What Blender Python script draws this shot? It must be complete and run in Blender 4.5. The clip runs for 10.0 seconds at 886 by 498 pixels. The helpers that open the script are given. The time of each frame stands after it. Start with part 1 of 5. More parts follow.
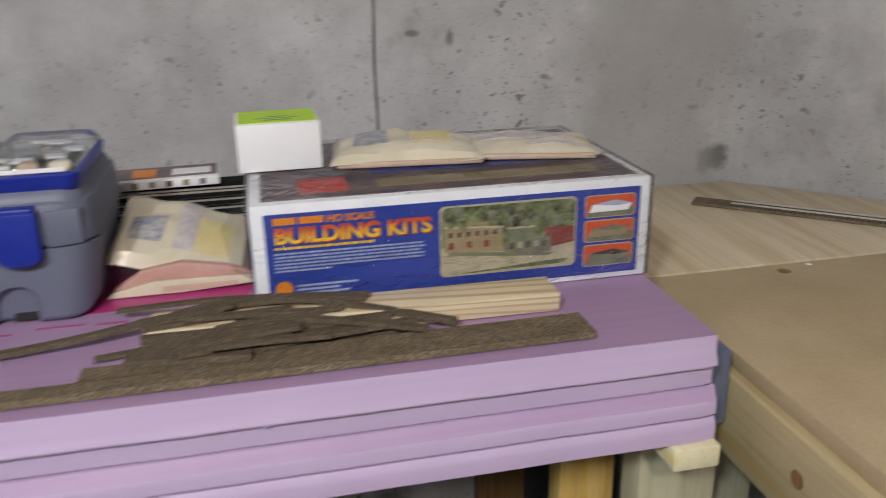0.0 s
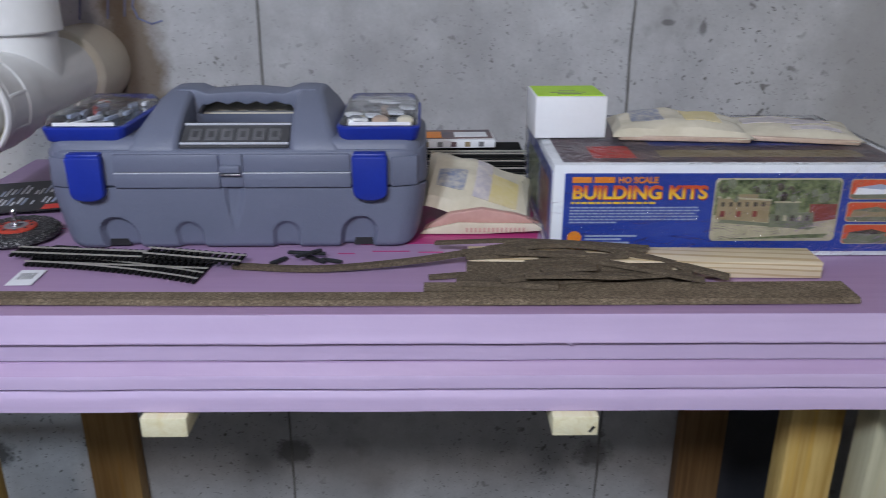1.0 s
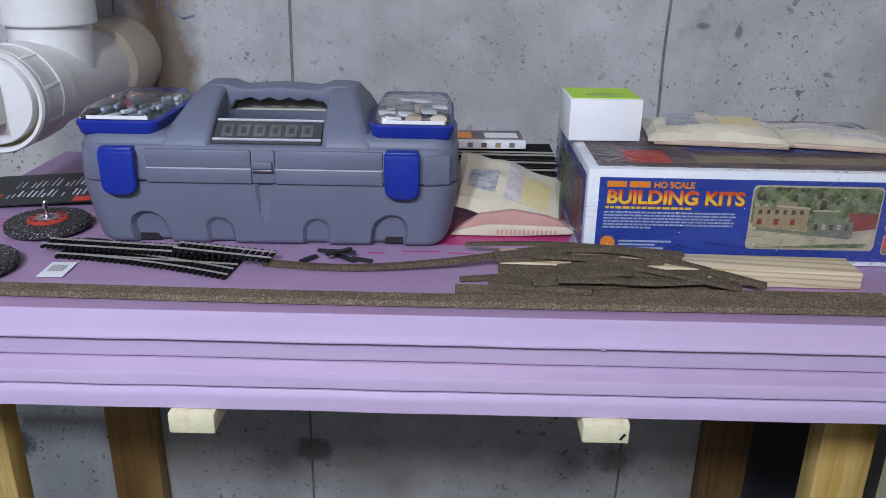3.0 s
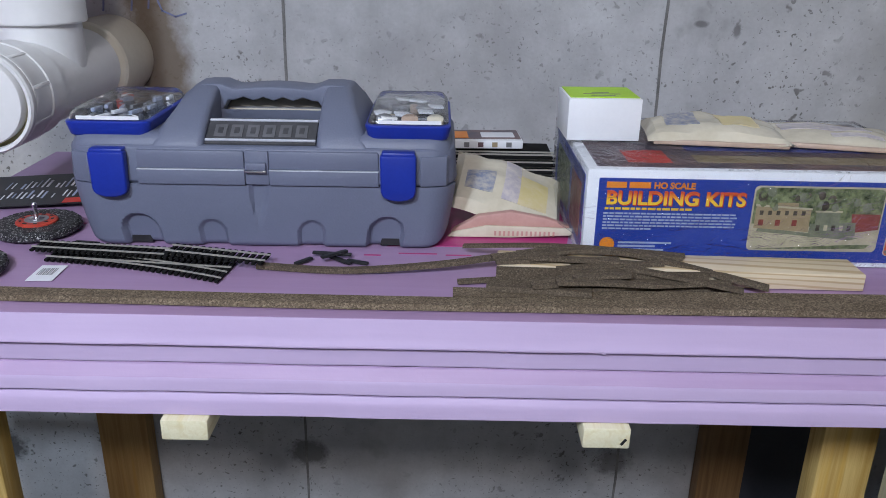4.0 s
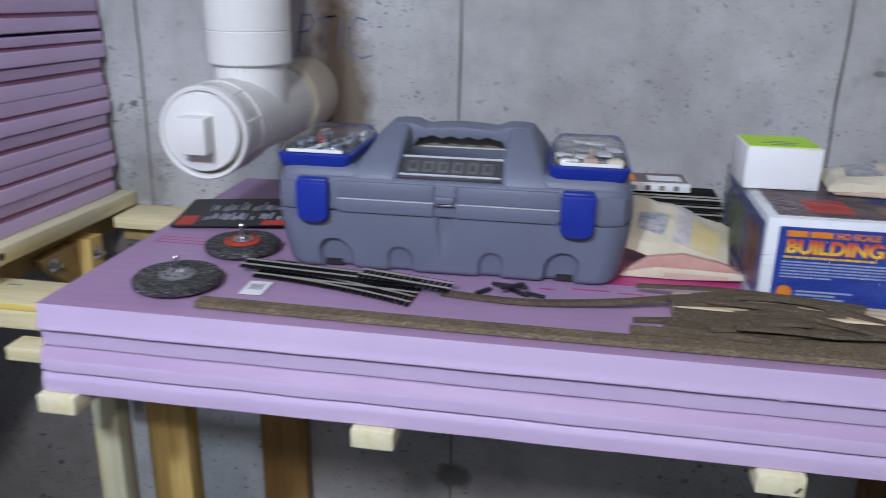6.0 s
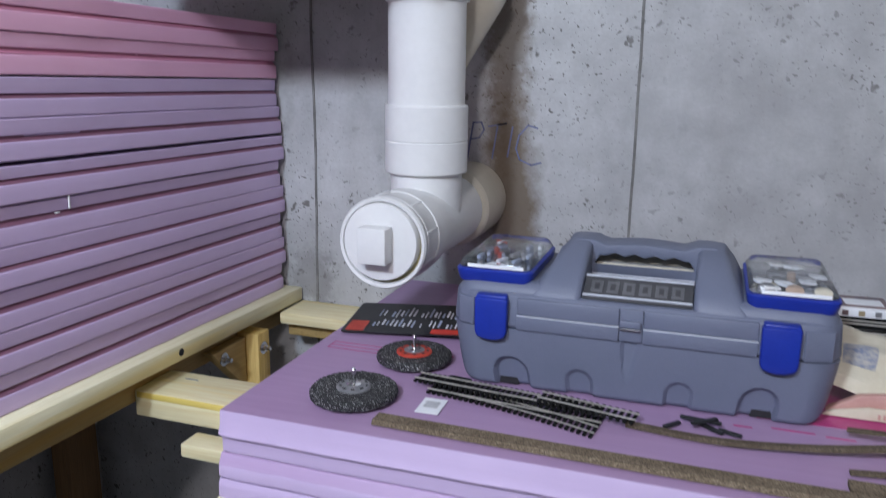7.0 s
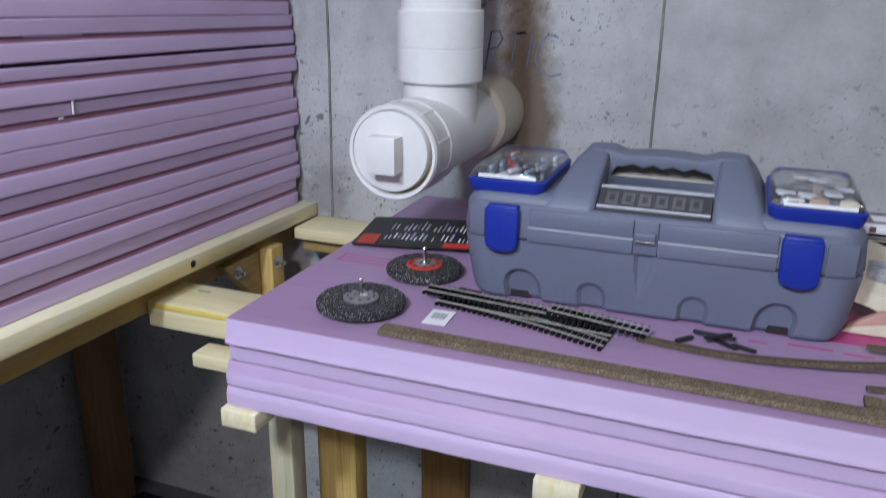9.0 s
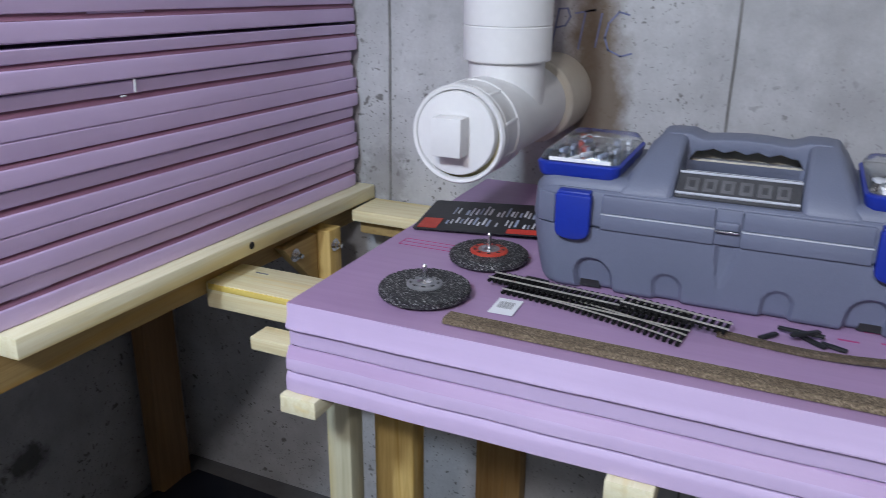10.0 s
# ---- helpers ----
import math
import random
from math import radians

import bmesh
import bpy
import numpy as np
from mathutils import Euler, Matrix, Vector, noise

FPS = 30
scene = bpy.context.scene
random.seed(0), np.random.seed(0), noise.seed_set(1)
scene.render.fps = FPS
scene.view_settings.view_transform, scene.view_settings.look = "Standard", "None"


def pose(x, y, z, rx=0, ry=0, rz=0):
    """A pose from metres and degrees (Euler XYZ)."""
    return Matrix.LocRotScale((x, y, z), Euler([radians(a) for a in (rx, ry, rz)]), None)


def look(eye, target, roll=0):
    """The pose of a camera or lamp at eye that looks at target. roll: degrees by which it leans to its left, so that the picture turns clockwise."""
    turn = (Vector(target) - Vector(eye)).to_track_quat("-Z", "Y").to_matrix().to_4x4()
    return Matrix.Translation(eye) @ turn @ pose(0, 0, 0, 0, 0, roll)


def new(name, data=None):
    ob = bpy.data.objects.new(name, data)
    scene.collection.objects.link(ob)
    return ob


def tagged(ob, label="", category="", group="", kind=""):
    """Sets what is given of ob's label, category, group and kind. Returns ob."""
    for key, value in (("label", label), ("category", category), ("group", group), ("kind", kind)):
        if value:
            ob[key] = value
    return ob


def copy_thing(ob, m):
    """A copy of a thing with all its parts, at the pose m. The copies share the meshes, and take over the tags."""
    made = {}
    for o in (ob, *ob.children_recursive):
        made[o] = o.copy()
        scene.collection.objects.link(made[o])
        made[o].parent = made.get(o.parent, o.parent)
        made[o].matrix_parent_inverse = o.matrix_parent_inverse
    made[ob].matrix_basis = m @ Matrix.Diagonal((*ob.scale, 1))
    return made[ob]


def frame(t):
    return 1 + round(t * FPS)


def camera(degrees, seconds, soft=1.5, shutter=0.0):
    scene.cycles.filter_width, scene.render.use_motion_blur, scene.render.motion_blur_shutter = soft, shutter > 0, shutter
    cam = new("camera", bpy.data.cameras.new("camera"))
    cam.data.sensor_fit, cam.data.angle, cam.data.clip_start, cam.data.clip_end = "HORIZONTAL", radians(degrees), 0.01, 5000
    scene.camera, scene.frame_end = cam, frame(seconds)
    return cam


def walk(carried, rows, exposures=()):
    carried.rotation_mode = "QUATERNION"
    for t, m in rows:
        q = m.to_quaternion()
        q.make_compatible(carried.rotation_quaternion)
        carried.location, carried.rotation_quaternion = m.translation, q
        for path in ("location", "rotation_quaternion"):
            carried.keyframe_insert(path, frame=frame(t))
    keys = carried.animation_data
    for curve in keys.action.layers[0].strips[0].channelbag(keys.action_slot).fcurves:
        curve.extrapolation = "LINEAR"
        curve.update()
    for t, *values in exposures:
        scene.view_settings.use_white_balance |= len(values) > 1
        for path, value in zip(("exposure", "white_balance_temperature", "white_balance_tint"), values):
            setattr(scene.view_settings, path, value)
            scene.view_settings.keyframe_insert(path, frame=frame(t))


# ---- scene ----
cam = camera(57.9, 10.0, 0.8, 0.4)
PATH = [
    (0, (0.392, 0.01, 1.161), (0.792, 1.845, 0.473), -1.0),
    (0.5, (0.292, -0.065, 1.178), (0.486, 1.787, 0.449), 0.6),
    (1, (0.232, -0.117, 1.178), (0.252, 1.748, 0.457), 0.1),
    (1.5, (0.211, -0.112, 1.174), (0.13, 1.75, 0.447), 0.6),
    (2, (0.216, -0.106, 1.175), (0.152, 1.762, 0.464), 0.5),
    (2.5, (0.217, -0.11, 1.176), (0.183, 1.757, 0.459), 0.8),
    (4, (0.212, -0.093, 1.175), (0.205, 1.77, 0.449), 1.0),
    (4.5, (0.217, -0.085, 1.173), (0.249, 1.777, 0.444), 0.5),
    (5, (0.219, -0.085, 1.177), (0.244, 1.78, 0.457), 0.7),
    (5.5, (0.206, -0.097, 1.18), (0.145, 1.775, 0.477), 1.1),
    (6, (0.15, -0.146, 1.191), (-0.161, 1.72, 0.54), 1.0),
    (6.2, (0.12, -0.167, 1.193), (-0.277, 1.685, 0.552), 0.6),
    (7.3, (0.076, -0.102, 1.235), (-0.592, 1.74, 0.836), 0.6),
    (7.5, (0.077, -0.096, 1.24), (-0.601, 1.747, 0.86), 0.4),
    (8, (0.094, -0.1, 1.252), (-0.603, 1.749, 0.944), 0.2),
    (8.5, (0.106, -0.105, 1.242), (-0.56, 1.742, 0.86), -0.2),
    (9, (0.089, -0.096, 1.198), (-0.586, 1.676, 0.564), 0.7),
    (9.5, (0.081, -0.077, 1.185), (-0.604, 1.67, 0.494), 0.3),
    (10, (0.056, -0.071, 1.189), (-0.724, 1.642, 0.514), 0.5),
]
walk(cam, [(t, look(eye, target, roll)) for t, eye, target, roll in PATH],
     exposures=((0.0, -0.16, 7000, 14), (0.5, -0.2, 6450, 14), (1.0, -0.26, 6000, 14), (1.5, -0.18, 5920, 14), (2.0, -0.1, 5880, 14), (10.0, -0.1, 5880, 14)))

# ---- light ----
world = bpy.data.worlds.new("sky")
scene.world = world
world.use_nodes = True
_bg = world.node_tree.nodes["Background"]
_sky = world.node_tree.nodes.new("ShaderNodeTexSky")
_sky.sky_type, _sky.sun_disc = "NISHITA", False
_sky.sun_elevation, _sky.sun_rotation = radians(35), radians(180)
world.node_tree.links.new(_sky.outputs[0], _bg.inputs[0])
_bg.inputs[1].default_value = 0.1


def area_lamp(name, eye, target, sx, sy, watts, colour):
    d = bpy.data.lights.new(name, "AREA")
    d.shape, d.size, d.size_y, d.energy, d.color = "RECTANGLE", sx, sy, watts, colour
    ob = new(name, d)
    ob.matrix_world = look(eye, target)
    return ob


def bulb_lamp(name, place, watts, colour, radius):
    d = bpy.data.lights.new(name, "POINT")
    d.energy, d.color, d.shadow_soft_size = watts, colour, radius
    ob = new(name, d)
    ob.location = place
    return ob


# Weak added fill from behind the camera; no window is known there.
area_lamp("window_daylight", (0.6, -2.98, 2.06), (0.2, 1.2, 0.9), 1.0, 0.40, 2, (0.72, 0.87, 1.0))
bulb_lamp("cool_bulb_light", (-0.43, -0.95, 2.13), 112, (0.79, 0.90, 1.0), 0.10)
bulb_lamp("warm_bulb_light", (0.14, -1.15, 2.13), 66, (1.0, 0.93, 0.88), 0.08)

# ---- materials ----
MATS = {}


class Tree:
    """A node tree with short calls."""

    def __init__(self, name):
        self.m = bpy.data.materials.new(name)
        self.m.use_nodes = True
        self.t = self.m.node_tree
        self.b = self.t.nodes["Principled BSDF"]
        self.co = self.t.nodes.new("ShaderNodeTexCoord").outputs["Object"]

    def link(self, a, b):
        self.t.links.new(a, b)

    def node(self, kind, **sets):
        n = self.t.nodes.new(kind)
        for k, v in sets.items():
            n.inputs[k.replace("_", " ")].default_value = v
        return n

    def mapped(self, scale=(1, 1, 1), loc=(0, 0, 0), rot=(0, 0, 0)):
        n = self.node("ShaderNodeMapping", Scale=scale, Location=loc, Rotation=rot)
        self.link(self.co, n.inputs["Vector"])
        return n.outputs[0]

    def noise(self, scale, detail=4.0, rough=0.55, vec=None, distortion=0.0):
        n = self.node("ShaderNodeTexNoise", Scale=scale, Detail=detail, Roughness=rough, Distortion=distortion)
        self.link(vec if vec is not None else self.co, n.inputs["Vector"])
        return n.outputs["Fac"]

    def voronoi(self, scale, vec=None, out="Distance"):
        n = self.node("ShaderNodeTexVoronoi", Scale=scale)
        self.link(vec if vec is not None else self.co, n.inputs["Vector"])
        return n.outputs[out]

    def ramp(self, fac, *stops):
        n = self.t.nodes.new("ShaderNodeValToRGB")
        el = n.color_ramp.elements
        while len(el) < len(stops):
            el.new(0.5)
        for e, (p, c) in zip(el, stops):
            e.position = p
            e.color = (*c, 1) if len(c) == 3 else c
        self.link(fac, n.inputs["Fac"])
        return n.outputs["Color"]

    def span(self, fac, a, b, c=0.0, d=1.0):
        n = self.t.nodes.new("ShaderNodeMapRange")
        for i, v in zip((1, 2, 3, 4), (a, b, c, d)):
            n.inputs[i].default_value = v
        self.link(fac, n.inputs[0])
        return n.outputs[0]

    def math(self, op, a, b=None):
        n = self.t.nodes.new("ShaderNodeMath")
        n.operation = op
        for i, v in enumerate((a, b)):
            if v is None:
                continue
            if isinstance(v, (int, float)):
                n.inputs[i].default_value = v
            else:
                self.link(v, n.inputs[i])
        return n.outputs[0]

    def mix(self, fac, a, b, mode="MIX"):
        n = self.t.nodes.new("ShaderNodeMix")
        n.data_type, n.blend_type = "RGBA", mode
        for s, v in ((n.inputs[0], fac), (n.inputs[6], a), (n.inputs[7], b)):
            if isinstance(v, (int, float)):
                s.default_value = v
            elif isinstance(v, tuple):
                s.default_value = (*v, 1)
            else:
                self.link(v, s)
        return n.outputs[2]

    def bump(self, height, strength=0.3, distance=0.002):
        n = self.node("ShaderNodeBump", Strength=strength, Distance=distance)
        self.link(height, n.inputs["Height"])
        self.link(n.outputs[0], self.b.inputs["Normal"])

    def colour(self, c):
        if isinstance(c, tuple):
            self.b.inputs["Base Color"].default_value = (*c, 1)
        else:
            self.link(c, self.b.inputs["Base Color"])

    def rough(self, r, metal=0.0, spec=0.5):
        self.b.inputs["Roughness"].default_value = r
        self.b.inputs["Metallic"].default_value = metal
        self.b.inputs["Specular IOR Level"].default_value = spec
        return self.m


def mottled(name, c1, c2, scale=12.0, rough=0.6, fine=180.0, bump=0.15, metal=0.0, spec=0.5, depth=0.001):
    """A surface of two near colours, blotched at a large and a fine scale."""
    if name in MATS:
        return MATS[name]
    k = Tree(name)
    big = k.noise(scale, 5)
    small = k.noise(fine, 3)
    k.colour(k.ramp(k.math("ADD", k.math("MULTIPLY", big, 0.7), k.math("MULTIPLY", small, 0.3)), (0.35, c1), (0.65, c2)))
    k.bump(small, bump, depth)
    MATS[name] = k.rough(rough, metal, spec)
    return MATS[name]


def pine(name, light, dark, along="y", scale=1.0, rough=0.62):
    """Sawn softwood: long grain, knots and a few streaks."""
    if name in MATS:
        return MATS[name]
    k = Tree(name)
    info = k.t.nodes.new("ShaderNodeObjectInfo")
    stretch = {"x": (1.6, 46, 46), "y": (46, 1.6, 46), "z": (46, 46, 1.6)}[along]
    n = k.node("ShaderNodeMapping", Scale=tuple(s * scale for s in stretch))
    off = k.t.nodes.new("ShaderNodeVectorMath")
    off.operation = "ADD"
    k.link(k.co, off.inputs[0])
    k.link(info.outputs["Random"], off.inputs[1])
    k.link(off.outputs[0], n.inputs["Vector"])
    grain = k.noise(2.0, 6, 0.6, n.outputs[0], 0.8)
    fine = k.noise(9.0, 3, 0.6, n.outputs[0])
    blot = k.noise(6.0, 2, 0.5)
    c = k.ramp(grain, (0.3, dark), (0.55, light), (0.75, tuple(0.6 * a + 0.4 * b for a, b in zip(light, dark))))
    c = k.mix(k.span(fine, 0.42, 0.7, 0.0, 0.45), c, dark)
    c = k.mix(k.span(blot, 0.55, 0.8, 0.0, 0.3), c, tuple(0.75 * a for a in dark))
    streak = k.noise(0.7, 2, 0.5, n.outputs[0], 0.3)
    c = k.mix(k.span(streak, 0.60, 0.68, 0.0, 0.6), c, (light[0] * 0.95, light[1] * 0.80, light[2] * 0.40))
    k.colour(c)
    k.bump(fine, 0.25, 0.001)
    MATS[name] = k.rough(rough)
    return MATS[name]


def concrete(name, stains=(), pits=True, tone=1.0):
    """Poured basement wall: blotched grey with bug holes; stains: (x, y, z, rx, rz, colour, strength), for stains,
    darker patches and painted shade.
    """
    k = Tree(name)
    big = k.noise(2.2, 6, 0.6)
    mid = k.noise(14, 5, 0.6)
    fine = k.noise(160, 3, 0.6)
    c = k.ramp(k.math("ADD", k.math("MULTIPLY", big, 0.55), k.math("MULTIPLY", mid, 0.45)),
               (0.36, (0.335 * tone, 0.335 * tone, 0.335 * tone)), (0.5, (0.422 * tone, 0.424 * tone, 0.426 * tone)),
               (0.64, (0.51 * tone, 0.514 * tone, 0.515 * tone)))
    c = k.mix(k.span(fine, 0.35, 0.7, 0.0, 0.18), c, (0.27 * tone, 0.255 * tone, 0.25 * tone))
    stretched = k.mapped((9, 9, 0.9))
    streak = k.noise(1.6, 4, 0.6, stretched)
    c = k.mix(k.span(streak, 0.52, 0.75, 0.0, 0.2), c, (0.26 * tone, 0.25 * tone, 0.23 * tone))
    if pits:
        warped = k.t.nodes.new("ShaderNodeVectorMath")
        warped.operation = "ADD"
        wn = k.node("ShaderNodeTexNoise", Scale=60.0, Detail=2.0)
        k.link(k.co, wn.inputs["Vector"])
        sc = k.t.nodes.new("ShaderNodeVectorMath")
        sc.operation = "SCALE"
        sc.inputs["Scale"].default_value = 0.03
        k.link(wn.outputs["Color"], sc.inputs[0])
        k.link(k.co, warped.inputs[0])
        k.link(sc.outputs[0], warped.inputs[1])
        where = k.span(k.noise(3.1, 3), 0.36, 0.56)
        for size, lim, share in ((21, 0.15, 0.8), (52, 0.19, 0.8), (105, 0.21, 0.75)):
            hole = k.span(k.voronoi(size, warped.outputs[0]), lim * 0.55, lim, 1.0, 0.0)
            keep = k.math("MULTIPLY", hole, k.math("MULTIPLY", where, share))
            c = k.mix(keep, c, (0.10, 0.092, 0.08))
        c = k.mix(k.span(k.noise(7.5, 4, 0.65), 0.62, 0.74, 0.0, 0.45), c, (0.22, 0.215, 0.205))
    for x, y, z, rx, rz, col, amount in stains:
        m = k.node("ShaderNodeMapping", Scale=(1 / rx, 1 / rx, 1 / rz), Location=(-x / rx, -y / rx, -z / rz))
        k.link(k.co, m.inputs["Vector"])
        ln = k.t.nodes.new("ShaderNodeVectorMath")
        ln.operation = "LENGTH"
        k.link(m.outputs[0], ln.inputs[0])
        d = k.math("ADD", ln.outputs["Value"], k.math("MULTIPLY", k.math("SUBTRACT", k.noise(11 if rx > 0.06 else 45, 5, 0.65), 0.5), 1.5))
        c = k.mix(k.span(d, 0.55, 1.05, amount, 0.0), c, col)
    k.colour(c)
    k.bump(k.math("ADD", mid, k.math("MULTIPLY", fine, 0.5)), 0.35, 0.002)
    return k.rough(0.85, 0, 0.3)


def clear_film(name, gloss=0.12, bump_scale=25.0, strength=0.6, rough=0.13, deep=0.012):
    """Thin clear plastic: lets the light through and glints."""
    k = Tree(name)
    k.t.nodes.remove(k.b)
    out = k.t.nodes["Material Output"]
    tr = k.node("ShaderNodeBsdfTransparent", Color=(0.97, 0.975, 0.98, 1))
    gl = k.node("ShaderNodeBsdfGlossy", Roughness=rough)
    fr = k.node("ShaderNodeFresnel", IOR=1.42)
    h = k.noise(bump_scale, 4, 0.6, k.mapped((1.0, 1.0, 2.2), rot=(0.4, 0.6, 0.7)), 1.2)
    bp = k.node("ShaderNodeBump", Strength=strength, Distance=deep)
    k.link(h, bp.inputs["Height"])
    k.link(bp.outputs[0], gl.inputs["Normal"])
    k.link(bp.outputs[0], fr.inputs["Normal"])
    mx = k.t.nodes.new("ShaderNodeMixShader")
    k.link(k.math("ADD", fr.outputs[0], gloss - 0.04), mx.inputs[0])
    k.link(tr.outputs[0], mx.inputs[1])
    k.link(gl.outputs[0], mx.inputs[2])
    k.link(mx.outputs[0], out.inputs["Surface"])
    return k.m


def cork_mat(name="cork", dark=0.0):
    k = Tree(name)
    cell = k.voronoi(750, out="Color")
    sep = k.t.nodes.new("ShaderNodeSeparateColor")
    k.link(cell, sep.inputs[0])
    c = k.ramp(sep.outputs[0], (0.0, (0.08, 0.062, 0.042)), (0.35, (0.155, 0.12, 0.08)), (0.75, (0.22, 0.17, 0.115)), (1.0, (0.34, 0.275, 0.185)))
    c = k.mix(k.span(k.noise(25, 4), 0.35, 0.7, 0.0, 0.5), c, (0.09, 0.066, 0.042))
    c = k.mix(dark, c, (0.055, 0.044, 0.034))
    k.colour(c)
    k.bump(sep.outputs[1], 0.6, 0.0012)
    return k.rough(0.9, 0, 0.2)


def foam_mat(name, a, b, print_tint=0.12):
    k = Tree(name)
    info = k.t.nodes.new("ShaderNodeObjectInfo")
    big = k.noise(5.0, 4)
    streak = k.noise(3.0, 4, 0.6, k.mapped((1.5, 30, 30)))
    c = k.ramp(k.math("ADD", k.math("MULTIPLY", big, 0.5), k.math("MULTIPLY", streak, 0.5)), (0.35, a), (0.65, b))
    c = k.mix(k.span(info.outputs["Random"], 0, 1, 0.0, print_tint), c, tuple(0.55 * v for v in a))
    k.colour(c)
    k.bump(k.noise(260, 2), 0.12, 0.001)
    return k.rough(0.42, 0, 0.45)


CONC_DARK = (0.075, 0.072, 0.068)
BROWN = (0.135, 0.095, 0.055)
M_WALL = concrete("wall_concrete", tone=1.12, stains=(
    # Brown round the pipe: wall stain with the pipe's shadow painted in.
    (-0.275, 1.256, 1.00, 0.066, 0.20, BROWN, 0.85), (-0.285, 1.256, 1.30, 0.05, 0.30, BROWN, 0.6),
    (-0.33, 1.256, 1.55, 0.16, 0.30, (0.17, 0.14, 0.10), 0.6),
    (-0.055, 1.256, 0.206, 0.045, 0.035, CONC_DARK, 0.7), (0.555, 1.256, 0.20, 0.045, 0.035, CONC_DARK, 0.6),
    (-0.66, 1.256, 0.206, 0.045, 0.04, CONC_DARK, 0.9), (1.15, 1.256, 0.82, 0.035, 0.03, CONC_DARK, 0.8),
    (-0.67, 1.256, 0.80, 0.06, 0.07, (0.2, 0.195, 0.19), 0.6), (0.025, 1.256, 1.445, 0.022, 0.012, (0.13, 0.125, 0.12), 0.8), (0.055, 1.256, 1.45, 0.016, 0.014, (0.16, 0.155, 0.15), 0.7),
    # The first entry is a tall soft band of darker grey.
    (1.03, 1.256, 1.2, 0.17, 1.6, (0.33, 0.325, 0.315), 0.65), (0.62, 1.256, 1.05, 0.013, 0.006, CONC_DARK, 0.6), (0.68, 1.256, 1.04, 0.007, 0.013, CONC_DARK, 0.6),
))
M_WALL2 = concrete("side_wall_concrete", stains=((1.4, 1.05, 1.0, 0.04, 0.03, CONC_DARK, 0.6), (-1.25, 0.82, 0.25, 0.05, 0.04, CONC_DARK, 0.8), (-1.25, 0.72, 0.22, 0.04, 0.03, CONC_DARK, 0.7)))
M_WALL3 = concrete("room_concrete", pits=False, tone=0.42)
M_FLOOR = concrete("floor_concrete", pits=False, tone=0.34)
M_SEAM = mottled("joint_grime", (0.13, 0.125, 0.118), (0.25, 0.245, 0.232), 20, 0.9)
M_CEIL = mottled("joist_wood", (0.17, 0.145, 0.115), (0.24, 0.205, 0.165), 8, 0.8)
M_FOAM = foam_mat("purple_foam", (0.55, 0.43, 0.64), (0.61, 0.485, 0.70), 0.05)
M_FOAM_SKIN = foam_mat("purple_foam_skin", (0.37, 0.24, 0.40), (0.42, 0.28, 0.45), 0.02)
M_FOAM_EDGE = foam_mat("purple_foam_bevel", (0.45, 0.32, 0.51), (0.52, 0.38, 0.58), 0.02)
M_FOAM_PINK = foam_mat("pink_foam", (0.80, 0.44, 0.62), (0.85, 0.50, 0.68), 0.05)
M_FOAM_MIX = foam_mat("mauve_foam", (0.60, 0.46, 0.69), (0.655, 0.515, 0.75), 0.10)
# Both groove colours are foam darkened to paint in the shade.
M_GROOVE = foam_mat("shaded_maroon_groove", (0.24, 0.11, 0.17), (0.30, 0.14, 0.21), 0.1)
# Near-black purple that paints the shade inside the low stack's slots.
M_JOINT_SHADE = foam_mat("painted_joint_shade", (0.07, 0.035, 0.075), (0.11, 0.055, 0.11), 0.1)
M_GROOVE_PINK = foam_mat("shaded_rose_groove", (0.50, 0.20, 0.30), (0.58, 0.24, 0.36), 0.1)
M_WHITE_BOARD = mottled("white_tile_board", (0.76, 0.78, 0.79), (0.83, 0.84, 0.85), 20, 0.7)
M_PINE_X = pine("pale_pine_x", (0.84, 0.77, 0.50), (0.72, 0.60, 0.31), "x")
M_PINE_Y = pine("pale_pine_y", (0.83, 0.79, 0.56), (0.73, 0.66, 0.40), "y")
M_PINE_Z = pine("yellow_pine_z", (0.66, 0.48, 0.17), (0.46, 0.28, 0.06), "z")
M_PINE_PALE_Z = pine("grey_pine_z", (0.55, 0.53, 0.37), (0.42, 0.40, 0.26), "z")
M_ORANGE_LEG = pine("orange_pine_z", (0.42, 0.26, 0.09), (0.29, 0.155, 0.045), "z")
# Apron pine toned down so the colour holds the shade on it.
M_APRON_SHADED = pine("shaded_tan_pine_y", (0.56, 0.47, 0.28), (0.44, 0.34, 0.17), "y")
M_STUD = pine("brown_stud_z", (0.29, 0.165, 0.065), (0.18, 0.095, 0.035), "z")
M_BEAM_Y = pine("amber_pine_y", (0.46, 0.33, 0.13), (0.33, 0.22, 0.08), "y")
M_RESIN = pine("resin_yellow_x", (0.78, 0.62, 0.16), (0.66, 0.47, 0.08), "x")


def ringed_pine(name, light, dark):
    """A planed softwood block: narrow growth lines along x, slightly wavy."""
    k = Tree(name)
    w = k.node("ShaderNodeTexWave", Scale=34.0, Distortion=5.0, Detail=2.0)
    w.wave_type, w.bands_direction = "BANDS", "DIAGONAL"
    w.inputs["Detail Scale"].default_value = 0.7
    k.link(k.mapped((0.10, 1.1, 3.0)), w.inputs["Vector"])
    c = k.ramp(w.outputs["Fac"], (0.2, light), (0.62, light), (0.9, dark))
    c = k.mix(k.span(k.noise(7, 4, 0.6, k.mapped((1, 12, 12))), 0.4, 0.7, 0.0, 0.4), c, tuple(0.5 * (x + y) for x, y in zip(light, dark)))
    k.colour(c)
    k.bump(w.outputs["Fac"], 0.15, 0.0008)
    return k.rough(0.55)


